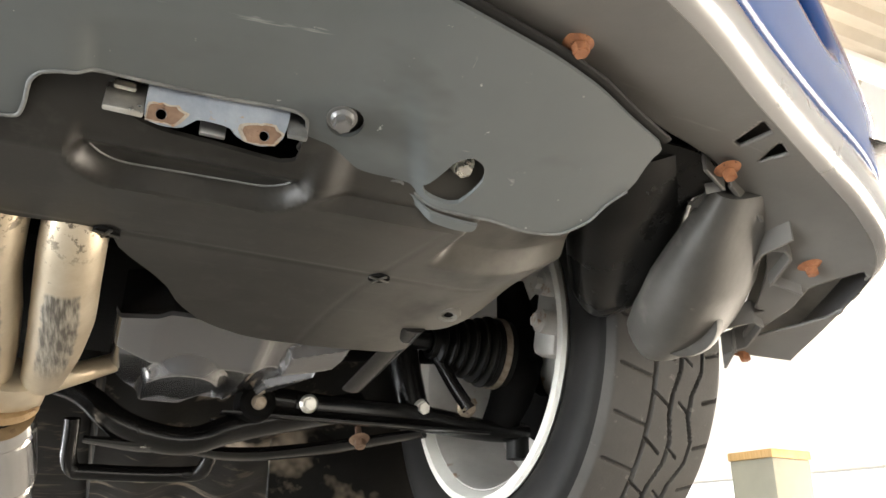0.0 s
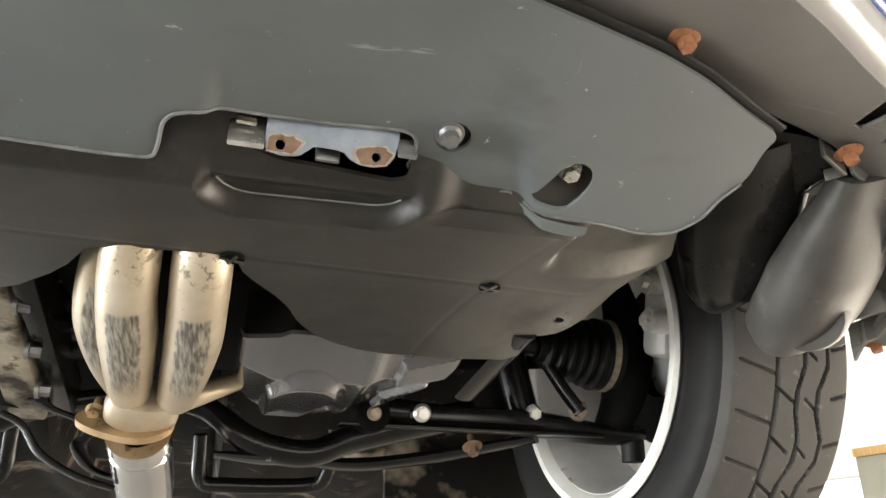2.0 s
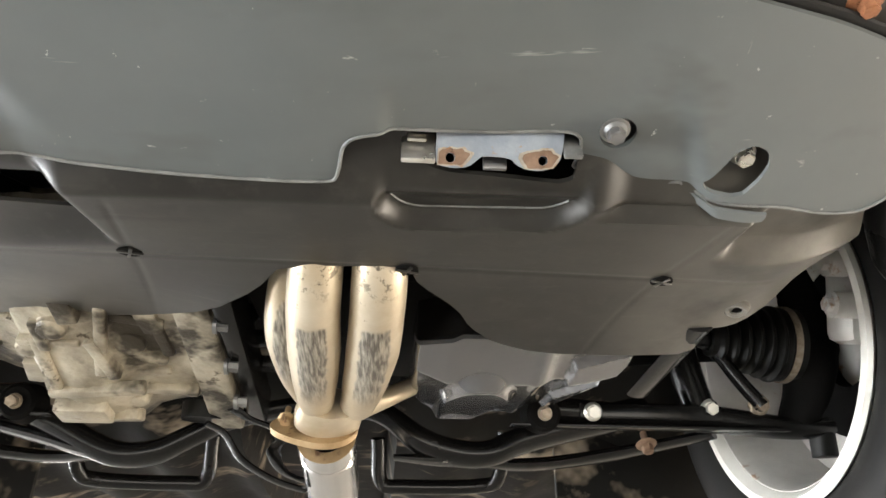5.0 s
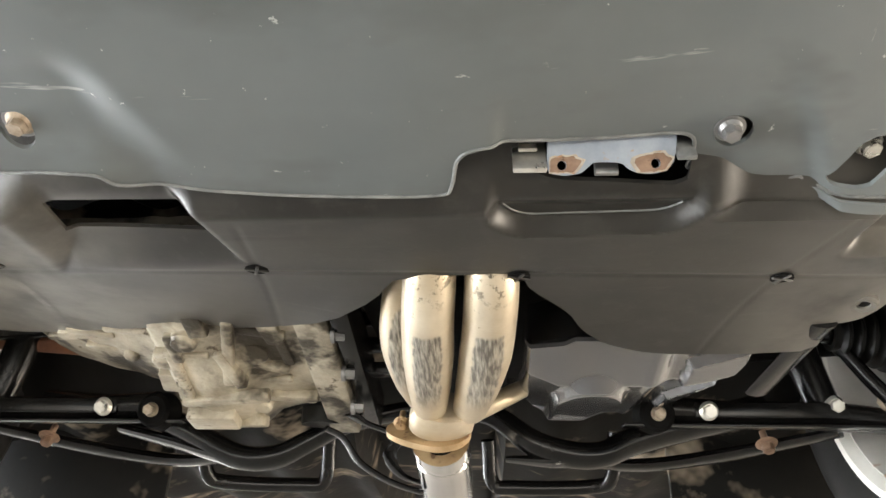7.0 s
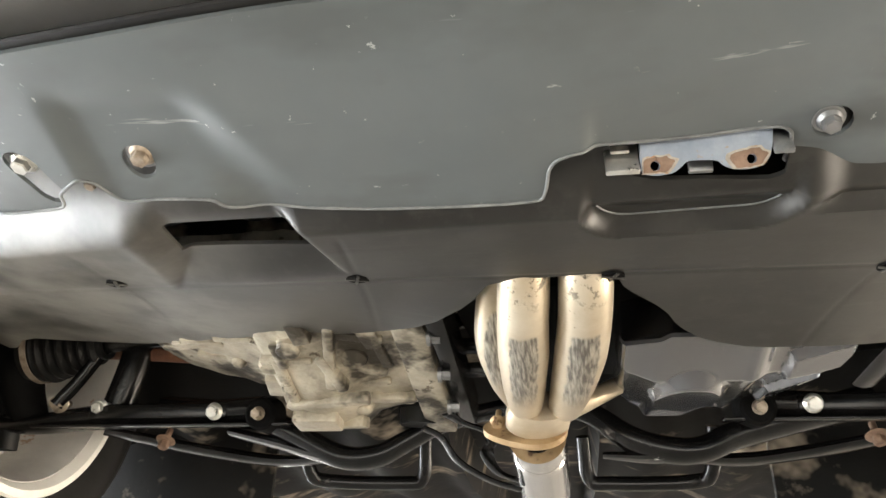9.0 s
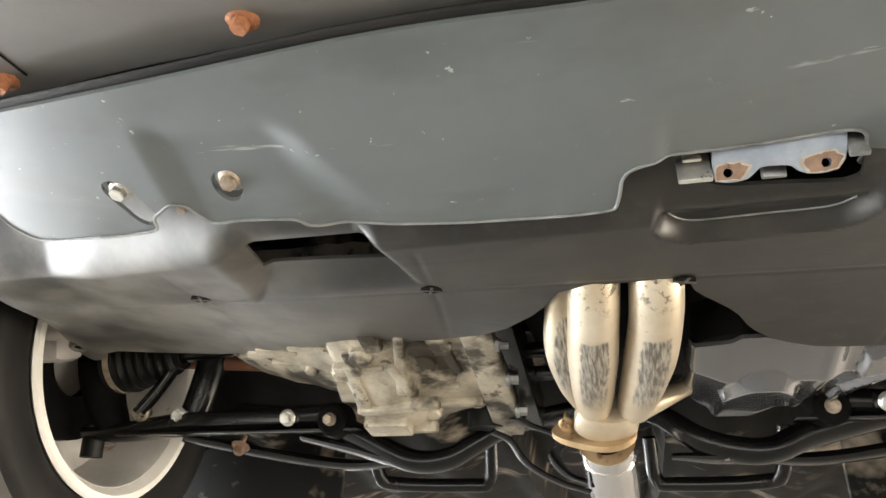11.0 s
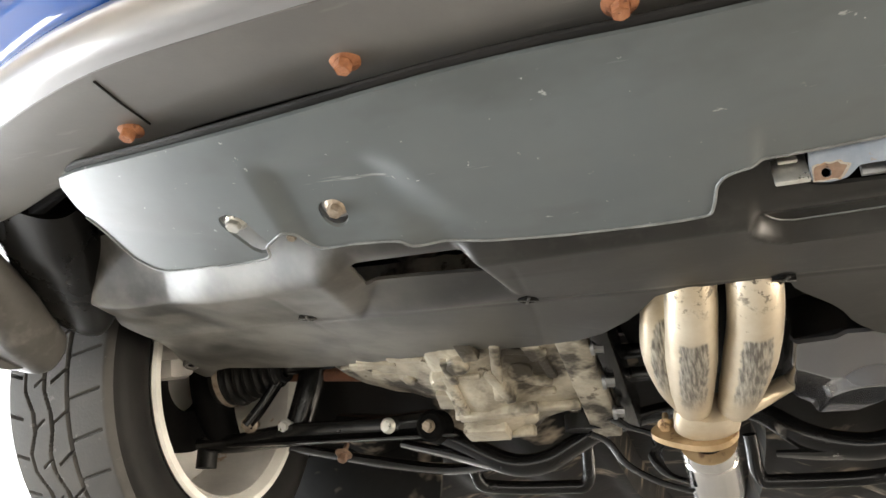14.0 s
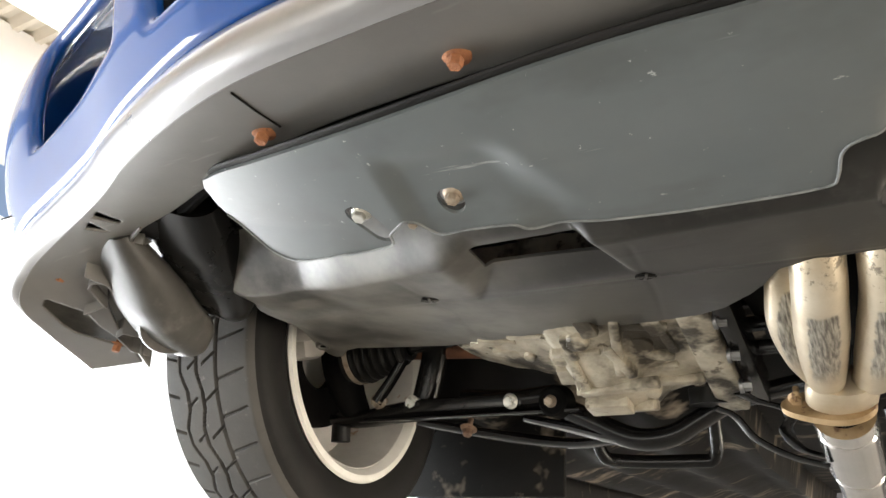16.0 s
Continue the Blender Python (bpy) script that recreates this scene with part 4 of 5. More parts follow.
secs = []
rnd = random.Random(4)
for x in np.linspace(-0.42, -0.045, 26):
    zb = case_bottom(x)
    h = 1.76 - zb
    secs.append([Vector((x, y, z + rnd.uniform(-0.0015, 0.0015))) for y, z in ((0.63, 1.80), (0.62, 1.755), (0.66, zb + 0.62 * h), (0.72, zb + 0.40 * h), (0.77, zb + 0.2 * h), (0.82, zb + 0.04 * h), (0.85, zb), (0.90, zb + 0.006), (0.93, zb + 0.04), (0.94, 1.80))])
gearbox = part("gearbox", loft(secs), M_CAST, car, "grimy cast aluminium gearbox case", 40)
thicken(gearbox, 0.006, 1)
gearbox.modifiers.new("bevel", "BEVEL").width = 0.002


def case_front(x, y):
    zb = case_bottom(x)
    h = 1.76 - zb
    return float(np.interp(y, [0.62, 0.66, 0.72, 0.77, 0.82, 0.85, 0.9], [1.755, zb + 0.62 * h, zb + 0.40 * h, zb + 0.2 * h, zb + 0.04 * h, zb, zb + 0.006]))


for x, y, sx, sy, sz, turn in ((-0.25, 0.72, 0.07, 0.012, 0.012, 8), (-0.21, 0.76, 0.012, 0.10, 0.014, 0), (-0.17, 0.79, 0.10, 0.012, 0.014, -6), (-0.15, 0.72, 0.012, 0.11, 0.012, 12), (-0.12, 0.82, 0.09, 0.014, 0.014, 4), (-0.31, 0.74, 0.05, 0.012, 0.012, 14), (-0.195, 0.83, 0.055, 0.035, 0.018, 0),
                               (-0.2, 0.865, 0.045, 0.03, 0.012, 0), (-0.235, 0.80, 0.03, 0.04, 0.016, 10), (-0.1, 0.70, 0.012, 0.13, 0.01, -5), (-0.12, 0.76, 0.05, 0.012, 0.01, 20), (-0.28, 0.69, 0.012, 0.05, 0.012, 0), (-0.165, 0.855, 0.05, 0.02, 0.014, -12), (-0.34, 0.70, 0.07, 0.01, 0.008, -10)):
    bm = bmesh.new()
    slope = math.degrees(math.atan2(case_front(x, y + 0.02) - case_front(x, y - 0.02), 0.04))
    box(bm, (x, y, case_front(x, y)), (sx, sy, sz), 0.003, Matrix.Rotation(radians(slope), 4, "X") @ Matrix.Rotation(radians(turn), 4, "Z"))
    part("rib", bm, M_CAST, gearbox)
rr = random.Random(11)
for k in range(26):
    x, y = rr.uniform(-0.36, -0.09), rr.uniform(0.66, 0.87)
    if x < -0.25 and y > 0.78:
        continue
    bm = bmesh.new()
    slope = math.degrees(math.atan2(case_front(x, y + 0.02) - case_front(x, y - 0.02), 0.04))
    long = rr.random() < 0.5
    box(bm, (x, y, case_front(x, y) + 0.001), (rr.uniform(0.03, 0.07) if long else rr.uniform(0.008, 0.02), rr.uniform(0.008, 0.016) if long else rr.uniform(0.025, 0.06), rr.uniform(0.008, 0.018)), 0.0025,
        Matrix.Rotation(radians(slope), 4, "X") @ Matrix.Rotation(radians(rr.uniform(-14, 14)), 4, "Z"))
    part("rib", bm, M_CAST, gearbox)
for x, y, r in ((-0.225, 0.74, 0.012), (-0.19, 0.70, 0.014), (-0.13, 0.74, 0.016), (-0.24, 0.845, 0.010), (-0.14, 0.83, 0.011), (-0.28, 0.78, 0.009), (-0.30, 0.66, 0.013), (-0.11, 0.66, 0.014)):
    p = Vector((x, y, case_front(x, y)))
    part("boss", revolve([(-0.01, r * 1.15), (0.003, r), (0.006, r * 0.8), (0.007, r * 0.5), (0.007, 0.0002), (-0.01, 0.0002)], p, (0, -0.4, -0.9), 20), M_CAST, gearbox)
bm = bmesh.new()
box(bm, (-0.058, 0.765, 1.688), (0.036, 0.32, 0.02), 0.004, Matrix.Rotation(radians(-17), 4, "X"))
bell = part("bell_flange", bm, M_CAST, gearbox, "pale cast bell housing flange")
bm = bmesh.new()
box(bm, (-0.028, 0.80, 1.70), (0.022, 0.3, 0.05), 0.006, Matrix.Rotation(radians(-14), 4, "X"))
part("engine_plate", bm, M_BLACK, engine)
for y, z in ((0.70, 1.70), (0.77, 1.676), (0.84, 1.652)):
    bm = bmesh.new()
    cyl(bm, (-0.04, y, z), (-0.027, y + 0.002, z), 0.006, n=6)
    cyl(bm, (-0.04, y, z), (-0.036, y, z), 0.0085, n=20)
    part("housing_bolt", bm, M_STEEL, gearbox, "steel housing bolt")
bm = bmesh.new()
for k, z in enumerate((1.70, 1.725, 1.75)):
    box(bm, (0.0, 0.86 - 0.02 * k, z), (0.09, 0.03, 0.014), 0.003)
part("engine_ribs", bm, M_BLACK, engine)


# front crossmember, its bushes and the two lower arms
def bar(name, pts, r, mat, parent, flat=1.0, label="", n=14, sm=5):
    return part(name, tube(bmesh.new(), smooth_line(pts, sm), r, n, flat), mat, parent, label, 50)


cross = bar("crossmember", [(-0.46, 0.95, 1.672), (-0.33, 0.945, 1.660), (-0.27, 0.94, 1.638), (-0.20, 0.94, 1.606), (-0.15, 0.94, 1.606), (-0.11, 0.945, 1.626), (-0.06, 0.95, 1.650), (0.04, 0.96, 1.672), (0.12, 0.95, 1.662), (0.175, 0.94, 1.625), (0.22, 0.94, 1.612), (0.26, 0.94, 1.613), (0.31, 0.945, 1.633), (0.46, 0.95, 1.672)],
            [0.03, 0.028, 0.026, 0.025, 0.024, 0.022, 0.02, 0.018, 0.022, 0.027, 0.027, 0.026, 0.028, 0.03], M_BLACK, car, 0.62, "black steel suspension crossmember", 18)
for s in (-1, 1):
    x1, x2, xb = (0.379, 0.53, 0.319) if s > 0 else (-0.359, -0.53, -0.296)
    arm = bar("control_arm", [(s * 0.30, 0.915, 1.665), (s * 0.42, 0.92, 1.66), (s * 0.54, 0.922, 1.658), (s * 0.64, 0.925, 1.650), (s * 0.70, 0.93, 1.652)], [0.024, 0.022, 0.024, 0.02, 0.018], M_BLACK, car, 0.72, "black steel lower control arm")
    bm = bmesh.new()
    box(bm, ((x1 + x2) / 2, 0.899, 1.661), (abs(x2 - x1) + 0.03, 0.012, 0.020), 0.004)
    part("brace", bm, M_BLACK, arm, "black pressed brace plate")
    bm = bmesh.new()
    box(bm, ((x1 + x2) / 2, 0.905, 1.643), (abs(x2 - x1) + 0.2, 0.024, 0.004), 0.0015)
    part("arm_flange", bm, M_BLACK, arm)
    for x, z, y in ((x1, 1.656, 0.894), (x2, 1.665, 0.902)):
        bolt(arm, (x, y - 0.016, z), (0, -1, -0.25), 0.008, 0.0115, M_ZINC, "bright zinc-plated suspension bolt", height=0.010)
    bm = bmesh.new()
    part("bush_housing", revolve([(-0.03, 0.0002), (-0.03, 0.024), (0.000, 0.021), (0.004, 0.017), (0.004, 0.0002)], (xb, 0.892, 1.655), (0, -1, -0.1), 28), M_DARK, cross)
    bolt(cross, (xb, 0.874, 1.653), (0, -1, -0.15), 0.0072, 0.009, M_TANBOLT, "weathered brown crossmember bolt", height=0.010)
    # pressed lower plate of the crossmember, pale where it catches light
    bm = bmesh.new()
    tube(bm, smooth_line([(s * 0.36, 0.955, 1.640), (s * 0.28, 0.95, 1.622), (s * 0.21, 0.945, 1.605), (s * 0.14, 0.95, 1.607)], 5), [0.018, 0.024, 0.026, 0.012], 12, 0.35)
    part("lower_plate", bm, M_WORN, cross, "worn pressed plate with bare metal" if s < 0 else "worn black pressed plate")
    bar("rear_arm", [(s * 0.56, 0.96, 1.645), (s * 0.44, 1.04, 1.625), (s * 0.33, 1.06, 1.612), (s * 0.22, 1.02, 1.612)], [0.018, 0.026, 0.026, 0.016], M_BLACK, arm, 0.35)
    bolt(arm, (s * 0.475, 0.975, 1.622), (0, -0.6, -1), 0.008, 0.014, M_BRKRUST, "rusty suspension bolt", height=0.012)
    bolt(arm, (s * 0.598, 0.892, 1.674), (0, -1, -0.1), 0.010, 0.014, M_TANBOLT, "weathered brown link bolt", height=0.012)
    # anti-roll bar
    bar("anti_roll_bar", [(s * 0.30, 1.08, 1.66), (s * 0.295, 1.10, 1.60), (s * 0.27, 1.12, 1.587), (s * 0.16, 1.13, 1.585), (s * 0.125, 1.13, 1.592), (s * 0.118, 1.11, 1.65)], 0.0105, M_BLACK, car, 1.0, "black anti-roll bar", 12)
    # drop link and spring leg
    bar("link", [(s * 0.60, 0.90, 1.672), (s * 0.57, 0.91, 1.72), (s * 0.53, 0.92, 1.80)], [0.012, 0.011, 0.013], M_BLACK, car, 0.8, "black anti-roll bar link")
    bar("damper_fork", [(s * 0.54, 0.945, 1.665), (s * 0.52, 0.95, 1.76), (s * 0.51, 0.95, 1.9)], [0.02, 0.022, 0.03], M_BLACK, car, 1.0, "black damper fork")
    # driveshaft with ribbed boot
    shaft = part("driveshaft", tube(bmesh.new(), [(s * 0.30, 0.90, 1.775), (s * 0.60, 0.915, 1.757)], 0.013, 14, up=(0, 1, 0)), M_BLACK, car, "black driveshaft with ribbed rubber boot")
    prof = [(0.0, 0.015), (0.0, 0.022)]
    for k in range(6):
        a = 0.008 + 0.0135 * k
        r = 0.026 + 0.0042 * k
        prof += [(a, r - 0.004), (a + 0.004, r + 0.003), (a + 0.008, r + 0.003), (a + 0.012, r - 0.003)]
    prof += [(0.092, 0.048), (0.112, 0.049), (0.112, 0.015)]
    part("boot", revolve(prof, (s * 0.545, 0.912, 1.760), (s, 0, -0.04), 32), M_BOOT, shaft, "ribbed black rubber boot")
    part("clamp", revolve([(0.094, 0.049), (0.094, 0.0502), (0.103, 0.0505), (0.103, 0.049)], (s * 0.545, 0.912, 1.760), (s, 0, -0.04), 40), M_TANBOLT, shaft, "weathered boot clamp")
    # hub carrier and brake; the disc is near-black for the wheel's inner shade
    bm = bmesh.new()
    tube(bm, smooth_line([(s * 0.655, 0.93, 1.655), (s * 0.675, 0.92, 1.70), (s * 0.685, 0.91, 1.77), (s * 0.665, 0.90, 1.86)], 4), [0.022, 0.03, 0.036, 0.02], 14)
    knuckle = part("hub_carrier", bm, M_DARK, car, "dark iron hub carrier")
    part("brake_disc", revolve([(0, 0.05), (0, 0.115), (0.02, 0.115), (0.02, 0.05)], (s * 0.735, 0.92, 1.755), (s, 0, 0), 48), M_DARK, knuckle, "dark brake disc")
    bm = bmesh.new()
    box(bm, (s * 0.700, 0.815, 1.80), (0.06, 0.06, 0.13), 0.014, Matrix.Rotation(radians(15), 4, "X"))
    for y, z in ((0.795, 1.775), (0.790, 1.825)):
        cyl(bm, (s * 0.648, y, z), (s * 0.69, y, z), 0.016, n=20)
        cyl(bm, (s * 0.640, y, z), (s * 0.65, y, z), 0.009, n=6)
    part("brake_caliper", bm, M_ALLOY, knuckle, "grey cast brake caliper")
    bm = bmesh.new()
    cyl(bm, (s * 0.69, 0.93, 1.615), (s * 0.69, 0.93, 1.66), 0.016, n=18)
    part("ball_joint", bm, M_BOOT, arm)

# rods and pipes behind
bar("steering_rod", [(-0.26, 0.96, 1.735), (-0.34, 0.96, 1.742), (-0.44, 0.96, 1.752), (-0.6, 0.955, 1.76)], [0.010, 0.013, 0.012, 0.010], M_ORANGE, car, 1.0, "rusty steering rod")
bar("steering_rod", [(0.26, 1.0, 1.735), (0.44, 1.0, 1.752), (0.6, 0.985, 1.76)], [0.010, 0.012, 0.010], M_DARK, car, 1.0, "dark steering rod")
bar("stay", [(-0.045, 0.86, 1.648), (-0.03, 0.88, 1.640), (0.0, 0.89, 1.63), (0.006, 0.90, 1.62), (-0.002, 0.91, 1.605), (0.01, 0.93, 1.585), (0.04, 0.95, 1.575)], 0.009, M_BLACK, car, 0.35, "black bent steel stay", 12)
bar("stay", [(-0.075, 0.87, 1.632), (-0.055, 0.88, 1.622), (-0.035, 0.89, 1.595), (0.0, 0.91, 1.575), (0.035, 0.93, 1.565)], 0.010, M_BLACK, car, 0.35, "black bent steel stay", 12)
bm = bmesh.new()
cyl(bm, (-0.085, 0.90, 1.64), (-0.085, 0.90, 1.66), 0.026, n=24)
part("gearbox_mount", bm, M_BOOT, car, "black rubber gearbox mount")
# rail by the right grommet
rail = bar("rail", [(0.405, 0.62, 1.69), (0.405, 0.72, 1.676), (0.405, 0.80, 1.664)], 0.012, M_BLACK, car, 0.4, "black steel channel rail", 12)

# firewall and floor pan with dirt
rows = []
for y, z in ((1.02, 2.0), (1.10, 1.85), (1.17, 1.72), (1.28, 1.65), (1.6, 1.60), (2.4, 1.56), (3.6, 1.54), (4.2, 1.53)):
    rows.append([Vector((x, y, z + 0.012 * math.cos(x * 40) * (1 if abs(x) > 0.13 else 0) + (0.07 if abs(x - 0.02) < 0.12 else 0))) for x in np.linspace(-0.79, 0.79, 107)])
floorpan = part("floor_pan", loft(rows), M_PANFLOOR, car, "dirty dark painted floor pan with tan mud", 40)
thicken(floorpan, 0.004, 1)


# sills and panels behind the front wheels, added to block the bright background
for s in (-1, 1):
    bm = bmesh.new()
    box(bm, (s * 0.60, 1.262, 1.70), (0.38, 0.012, 0.34), 0.004, Matrix.Rotation(radians(-8), 4, "X"))
    part("wheelhouse_panel", bm, M_PANFLOOR, car, "dirty dark wheelhouse panel")
    bm = bmesh.new()
    box(bm, (s * 0.71, 2.75, 1.56), (0.12, 2.9, 0.12), 0.02)
    part("sill", bm, M_PANFLOOR, car, "dirty dark sill")

# unseen body shell added to keep light out: fenders with arches, and bonnet
arch = [(0.93 + 0.338 * math.cos(a), 1.765 + 0.338 * math.sin(a)) for a in np.radians(np.linspace(172, -16, 26))]
for s in (-1, 1):
    poly = [(0.60, 1.80), (0.58, 1.95), (0.70, 2.16), (4.2, 2.22), (4.2, 1.66), (1.3, 1.64), *arch[::-1]]
    m = Matrix(((0, 0, 1, 0.79 if s > 0 else -0.8), (1, 0, 0, 0), (0, 1, 0, 0), (0, 0, 0, 1)))
    part("fender", prism(bmesh.new(), poly, m, 0.01), M_BLUE, car, "glossy blue painted fender")
rows = [[Vector((x, y, z - 0.05 * x * x)) for x in np.linspace(-0.78, 0.78, 17)] for y, z in ((0.46, 2.15), (0.55, 2.18), (0.8, 2.24), (2.0, 2.27), (4.2, 2.25))]
thicken(part("bonnet", loft(rows), M_BLUE, car, "glossy blue painted bonnet", 60), 0.01)


# fender liners with their brake-air scoops
def scoop(s, path, widths, heights, name, label, mat):
    bm = bmesh.new()
    path = [Vector((s * x, y, z)) for x, y, z in path]
    pts = smooth_line(path, 9)
    w = np.interp(np.linspace(0, 1, len(pts)), np.linspace(0, 1, len(widths)), widths).tolist()
    h = np.interp(np.linspace(0, 1, len(pts)), np.linspace(0, 1, len(heights)), heights).tolist()
    rings = []
    ct, st = math.cos(s * 0.42), math.sin(s * 0.42)
    for i, p in enumerate(pts):
        d = (pts[min(i + 1, len(pts) - 1)] - pts[max(i - 1, 0)]).normalized()
        side = d.cross(Vector((0, 0, 1))).normalized()
        top = side.cross(d)
        ring = []
        for a in np.linspace(0, 2 * math.pi, 28, endpoint=False):
            c, q = math.cos(a), math.sin(a)
            u, v = w[i] * math.copysign(abs(c) ** 0.7, c), h[i] * math.copysign(abs(q) ** 0.7, q)
            u, v = u * ct - v * st, u * st + v * ct
            ring.append(bm.verts.new(p + side * u + top * v))
        rings.append(ring)
    for a, b in zip(rings, rings[1:]):
        for k in range(28):
            bm.faces.new((a[k], a[(k + 1) % 28], b[(k + 1) % 28], b[k]))
    bm.faces.new(rings[0][::-1])
    bm.faces.new(rings[-1])
    return part(name, bm, mat, car, label, 60)


for s in (-1, 1):
    dy = -0.02 if s < 0 else 0.0
    dz = 0.014 if s < 0 else 0.0
    rows = []
    for a in np.radians(np.linspace(22, 150, 30)):
        rows.append([Vector((s * x, 0.93 - 0.335 * math.cos(a), 1.765 + 0.335 * math.sin(a))) for x in np.linspace(0.50, 0.80, 8)])
    liner = part("fender_liner", loft(rows), M_DUCT, car, "black plastic wheel arch liner", 50)
    thicken(liner, 0.003)
    # black panel added over the scoops to stop light showing through
    rows = [[Vector((s * x, y, z)) for x in np.linspace(0.49, 0.785, 6)] for y, z in ((0.36, 1.835), (0.44, 1.825), (0.54, 1.815), (0.60, 1.83), (0.625, 1.89))]
    thicken(part("front_gap_panel", loft(rows), M_DUCT, liner, "added black panel closing the gap over the scoops", 60), 0.003)
    a = a_scoop = scoop(s, [(0.612, 0.41 + dy, 1.785 + dz), (0.622, 0.45 + dy, 1.758 + dz), (0.64, 0.505 + dy, 1.728 + dz), (0.652, 0.545 + dy, 1.712 + dz), (0.660, 0.575 + dy, 1.708 + dz), (0.663, 0.588 + dy, 1.708 + dz)], [0.030, 0.042, 0.052, 0.053, 0.048, 0.034, 0.008], [0.014, 0.022, 0.032, 0.034, 0.032, 0.022, 0.006], "air_scoop", "scuffed dark grey plastic brake air scoop", M_LINER)
    low = Vector((-s * 0.42, -0.46, -0.5)).normalized()
    p = Vector((s * 0.648, 0.535 + dy, 1.716 + dz)) + low * 0.0335
    part("dimple", revolve([(-0.010, 0.036), (-0.003, 0.033), (0.0, 0.030), (-0.0005, 0.027), (-0.004, 0.021), (-0.0045, 0.016), (-0.002, 0.012), (-0.001, 0.009), (-0.003, 0.006), (-0.003, 0.0002), (-0.010, 0.0002)], p, low, 28), M_LINER, a)
    b = scoop(s, [(0.52, 0.42 + dy, 1.815 + dz), (0.55, 0.48 + dy, 1.785 + dz), (0.585, 0.545 + dy, 1.755 + dz), (0.605, 0.585 + dy, 1.745 + dz), (0.61, 0.605 + dy, 1.75 + dz)], [0.05, 0.056, 0.052, 0.044, 0.030, 0.006], [0.03, 0.036, 0.034, 0.030, 0.02, 0.005], "inner_duct", "black plastic inner duct", M_DUCT)
    # near-black sheet painting the shaded cavity between the duct and the bay
    bm = bmesh.new()
    box(bm, (s * 0.508, 0.54, 1.90), (0.006, 0.2, 0.16), 0.001)
    part("cavity_sheet", bm, M_DARK, car)
    # moulded fins along the inner edge of the flange: line, reach above and below it
    for line, up, under in (([(0.590, 0.401, 1.785), (0.640, 0.418, 1.771)], 0.010, 0.008),
                            ([(0.664, 0.410, 1.764), (0.655, 0.436, 1.758), (0.658, 0.451, 1.752), (0.664, 0.465, 1.744)], 0.012, 0.016),
                            ([(0.655, 0.440, 1.757), (0.662, 0.430, 1.757), (0.671, 0.426, 1.756), (0.680, 0.429, 1.752), (0.683, 0.440, 1.747), (0.686, 0.460, 1.737)], 0.014, 0.012),
                            ([(0.685, 0.459, 1.738), (0.716, 0.453, 1.729)], 0.012, 0.010),
                            ([(0.690, 0.522, 1.712), (0.705, 0.502, 1.715), (0.718, 0.504, 1.712), (0.727, 0.534, 1.701), (0.716, 0.556, 1.697)], 0.012, 0.010),
                            ([(0.719, 0.542, 1.701), (0.727, 0.566, 1.688)], 0.010, 0.012),
                            ([(0.556, 0.392, 1.789), (0.586, 0.404, 1.783), (0.576, 0.414, 1.782)], 0.014, 0.008)):
        bm = bmesh.new()
        mid = [Vector((s * x, y + dy * 0.5, z + dz * 0.5)) for x, y, z in line]
        rings = []
        for k, p in enumerate(mid):
            d = mid[min(k + 1, len(mid) - 1)] - mid[max(k - 1, 0)]
            w = d.cross(Vector((0, 0, 1))).normalized() * 0.0016
            rings.append([bm.verts.new(p + o) for o in (w - Vector((0, 0, under)), w + Vector((0, 0, up)), -w + Vector((0, 0, up)), -w - Vector((0, 0, under)))])
        for a, b in zip(rings, rings[1:]):
            for k in range(4):
                bm.faces.new((a[k], a[(k + 1) % 4], b[(k + 1) % 4], b[k]))
        bm.faces.new(rings[0][::-1])
        bm.faces.new(rings[-1])
        bmesh.ops.bevel(bm, geom=bm.edges[:], offset=0.0006, segments=1, affect="EDGES")
        part("fin", bm, M_LIP, bumper, "grey moulded plastic fin")
    # grey tab that carries the scoop, and the black bracket with its bolt behind the undertray's end
    bm = bmesh.new()
    rows = [[Vector((s * x, y + dy, z + dz)) for x, y, z in r] for r in (((0.572, 0.432, 1.772), (0.618, 0.434, 1.768)), ((0.590, 0.420, 1.786), (0.640, 0.424, 1.784)), ((0.596, 0.405, 1.797), (0.645, 0.410, 1.793)))]
    thicken(part("scoop_tab", loft(rows), M_LINER, a_scoop, "grey plastic tab"), 0.003)
    plate = [(0.494, 0.398), (0.560, 0.390), (0.590, 0.408), (0.572, 0.440), (0.545, 0.470), (0.505, 0.452)]
    base = Vector((s * 0.529, 0.42 + dy, 1.789 + dz))
    slope = Matrix.Translation(base) @ Matrix.Rotation(radians(-22), 4, "X") @ Matrix.Rotation(radians(s * 10), 4, "Y") @ Matrix.Translation((-s * 0.529, -0.42, 0))
    ob = part("mounting_plate", sheet(rounded([(s * x, y) for x, y in plate][::s], 2), [circle(s * 0.529, 0.42, 0.009)], lambda x, y: 0.004 * (1 - ease(np.hypot(x - s * 0.529, y - 0.42), 0.009, 0.016)) * -1 + 0.0 * x, 0.002, 0.003), M_DUCT, liner, "black plastic mounting plate with a round hole")
    ob.matrix_basis = slope
    if s < 0:
        bolt(liner, base + Vector((-0.002, 0, -0.006)), (0, -0.35, -1), 0.0062, 0.0105, M_BRKRUST, "rusty bolt in a black plastic plate", height=0.009)


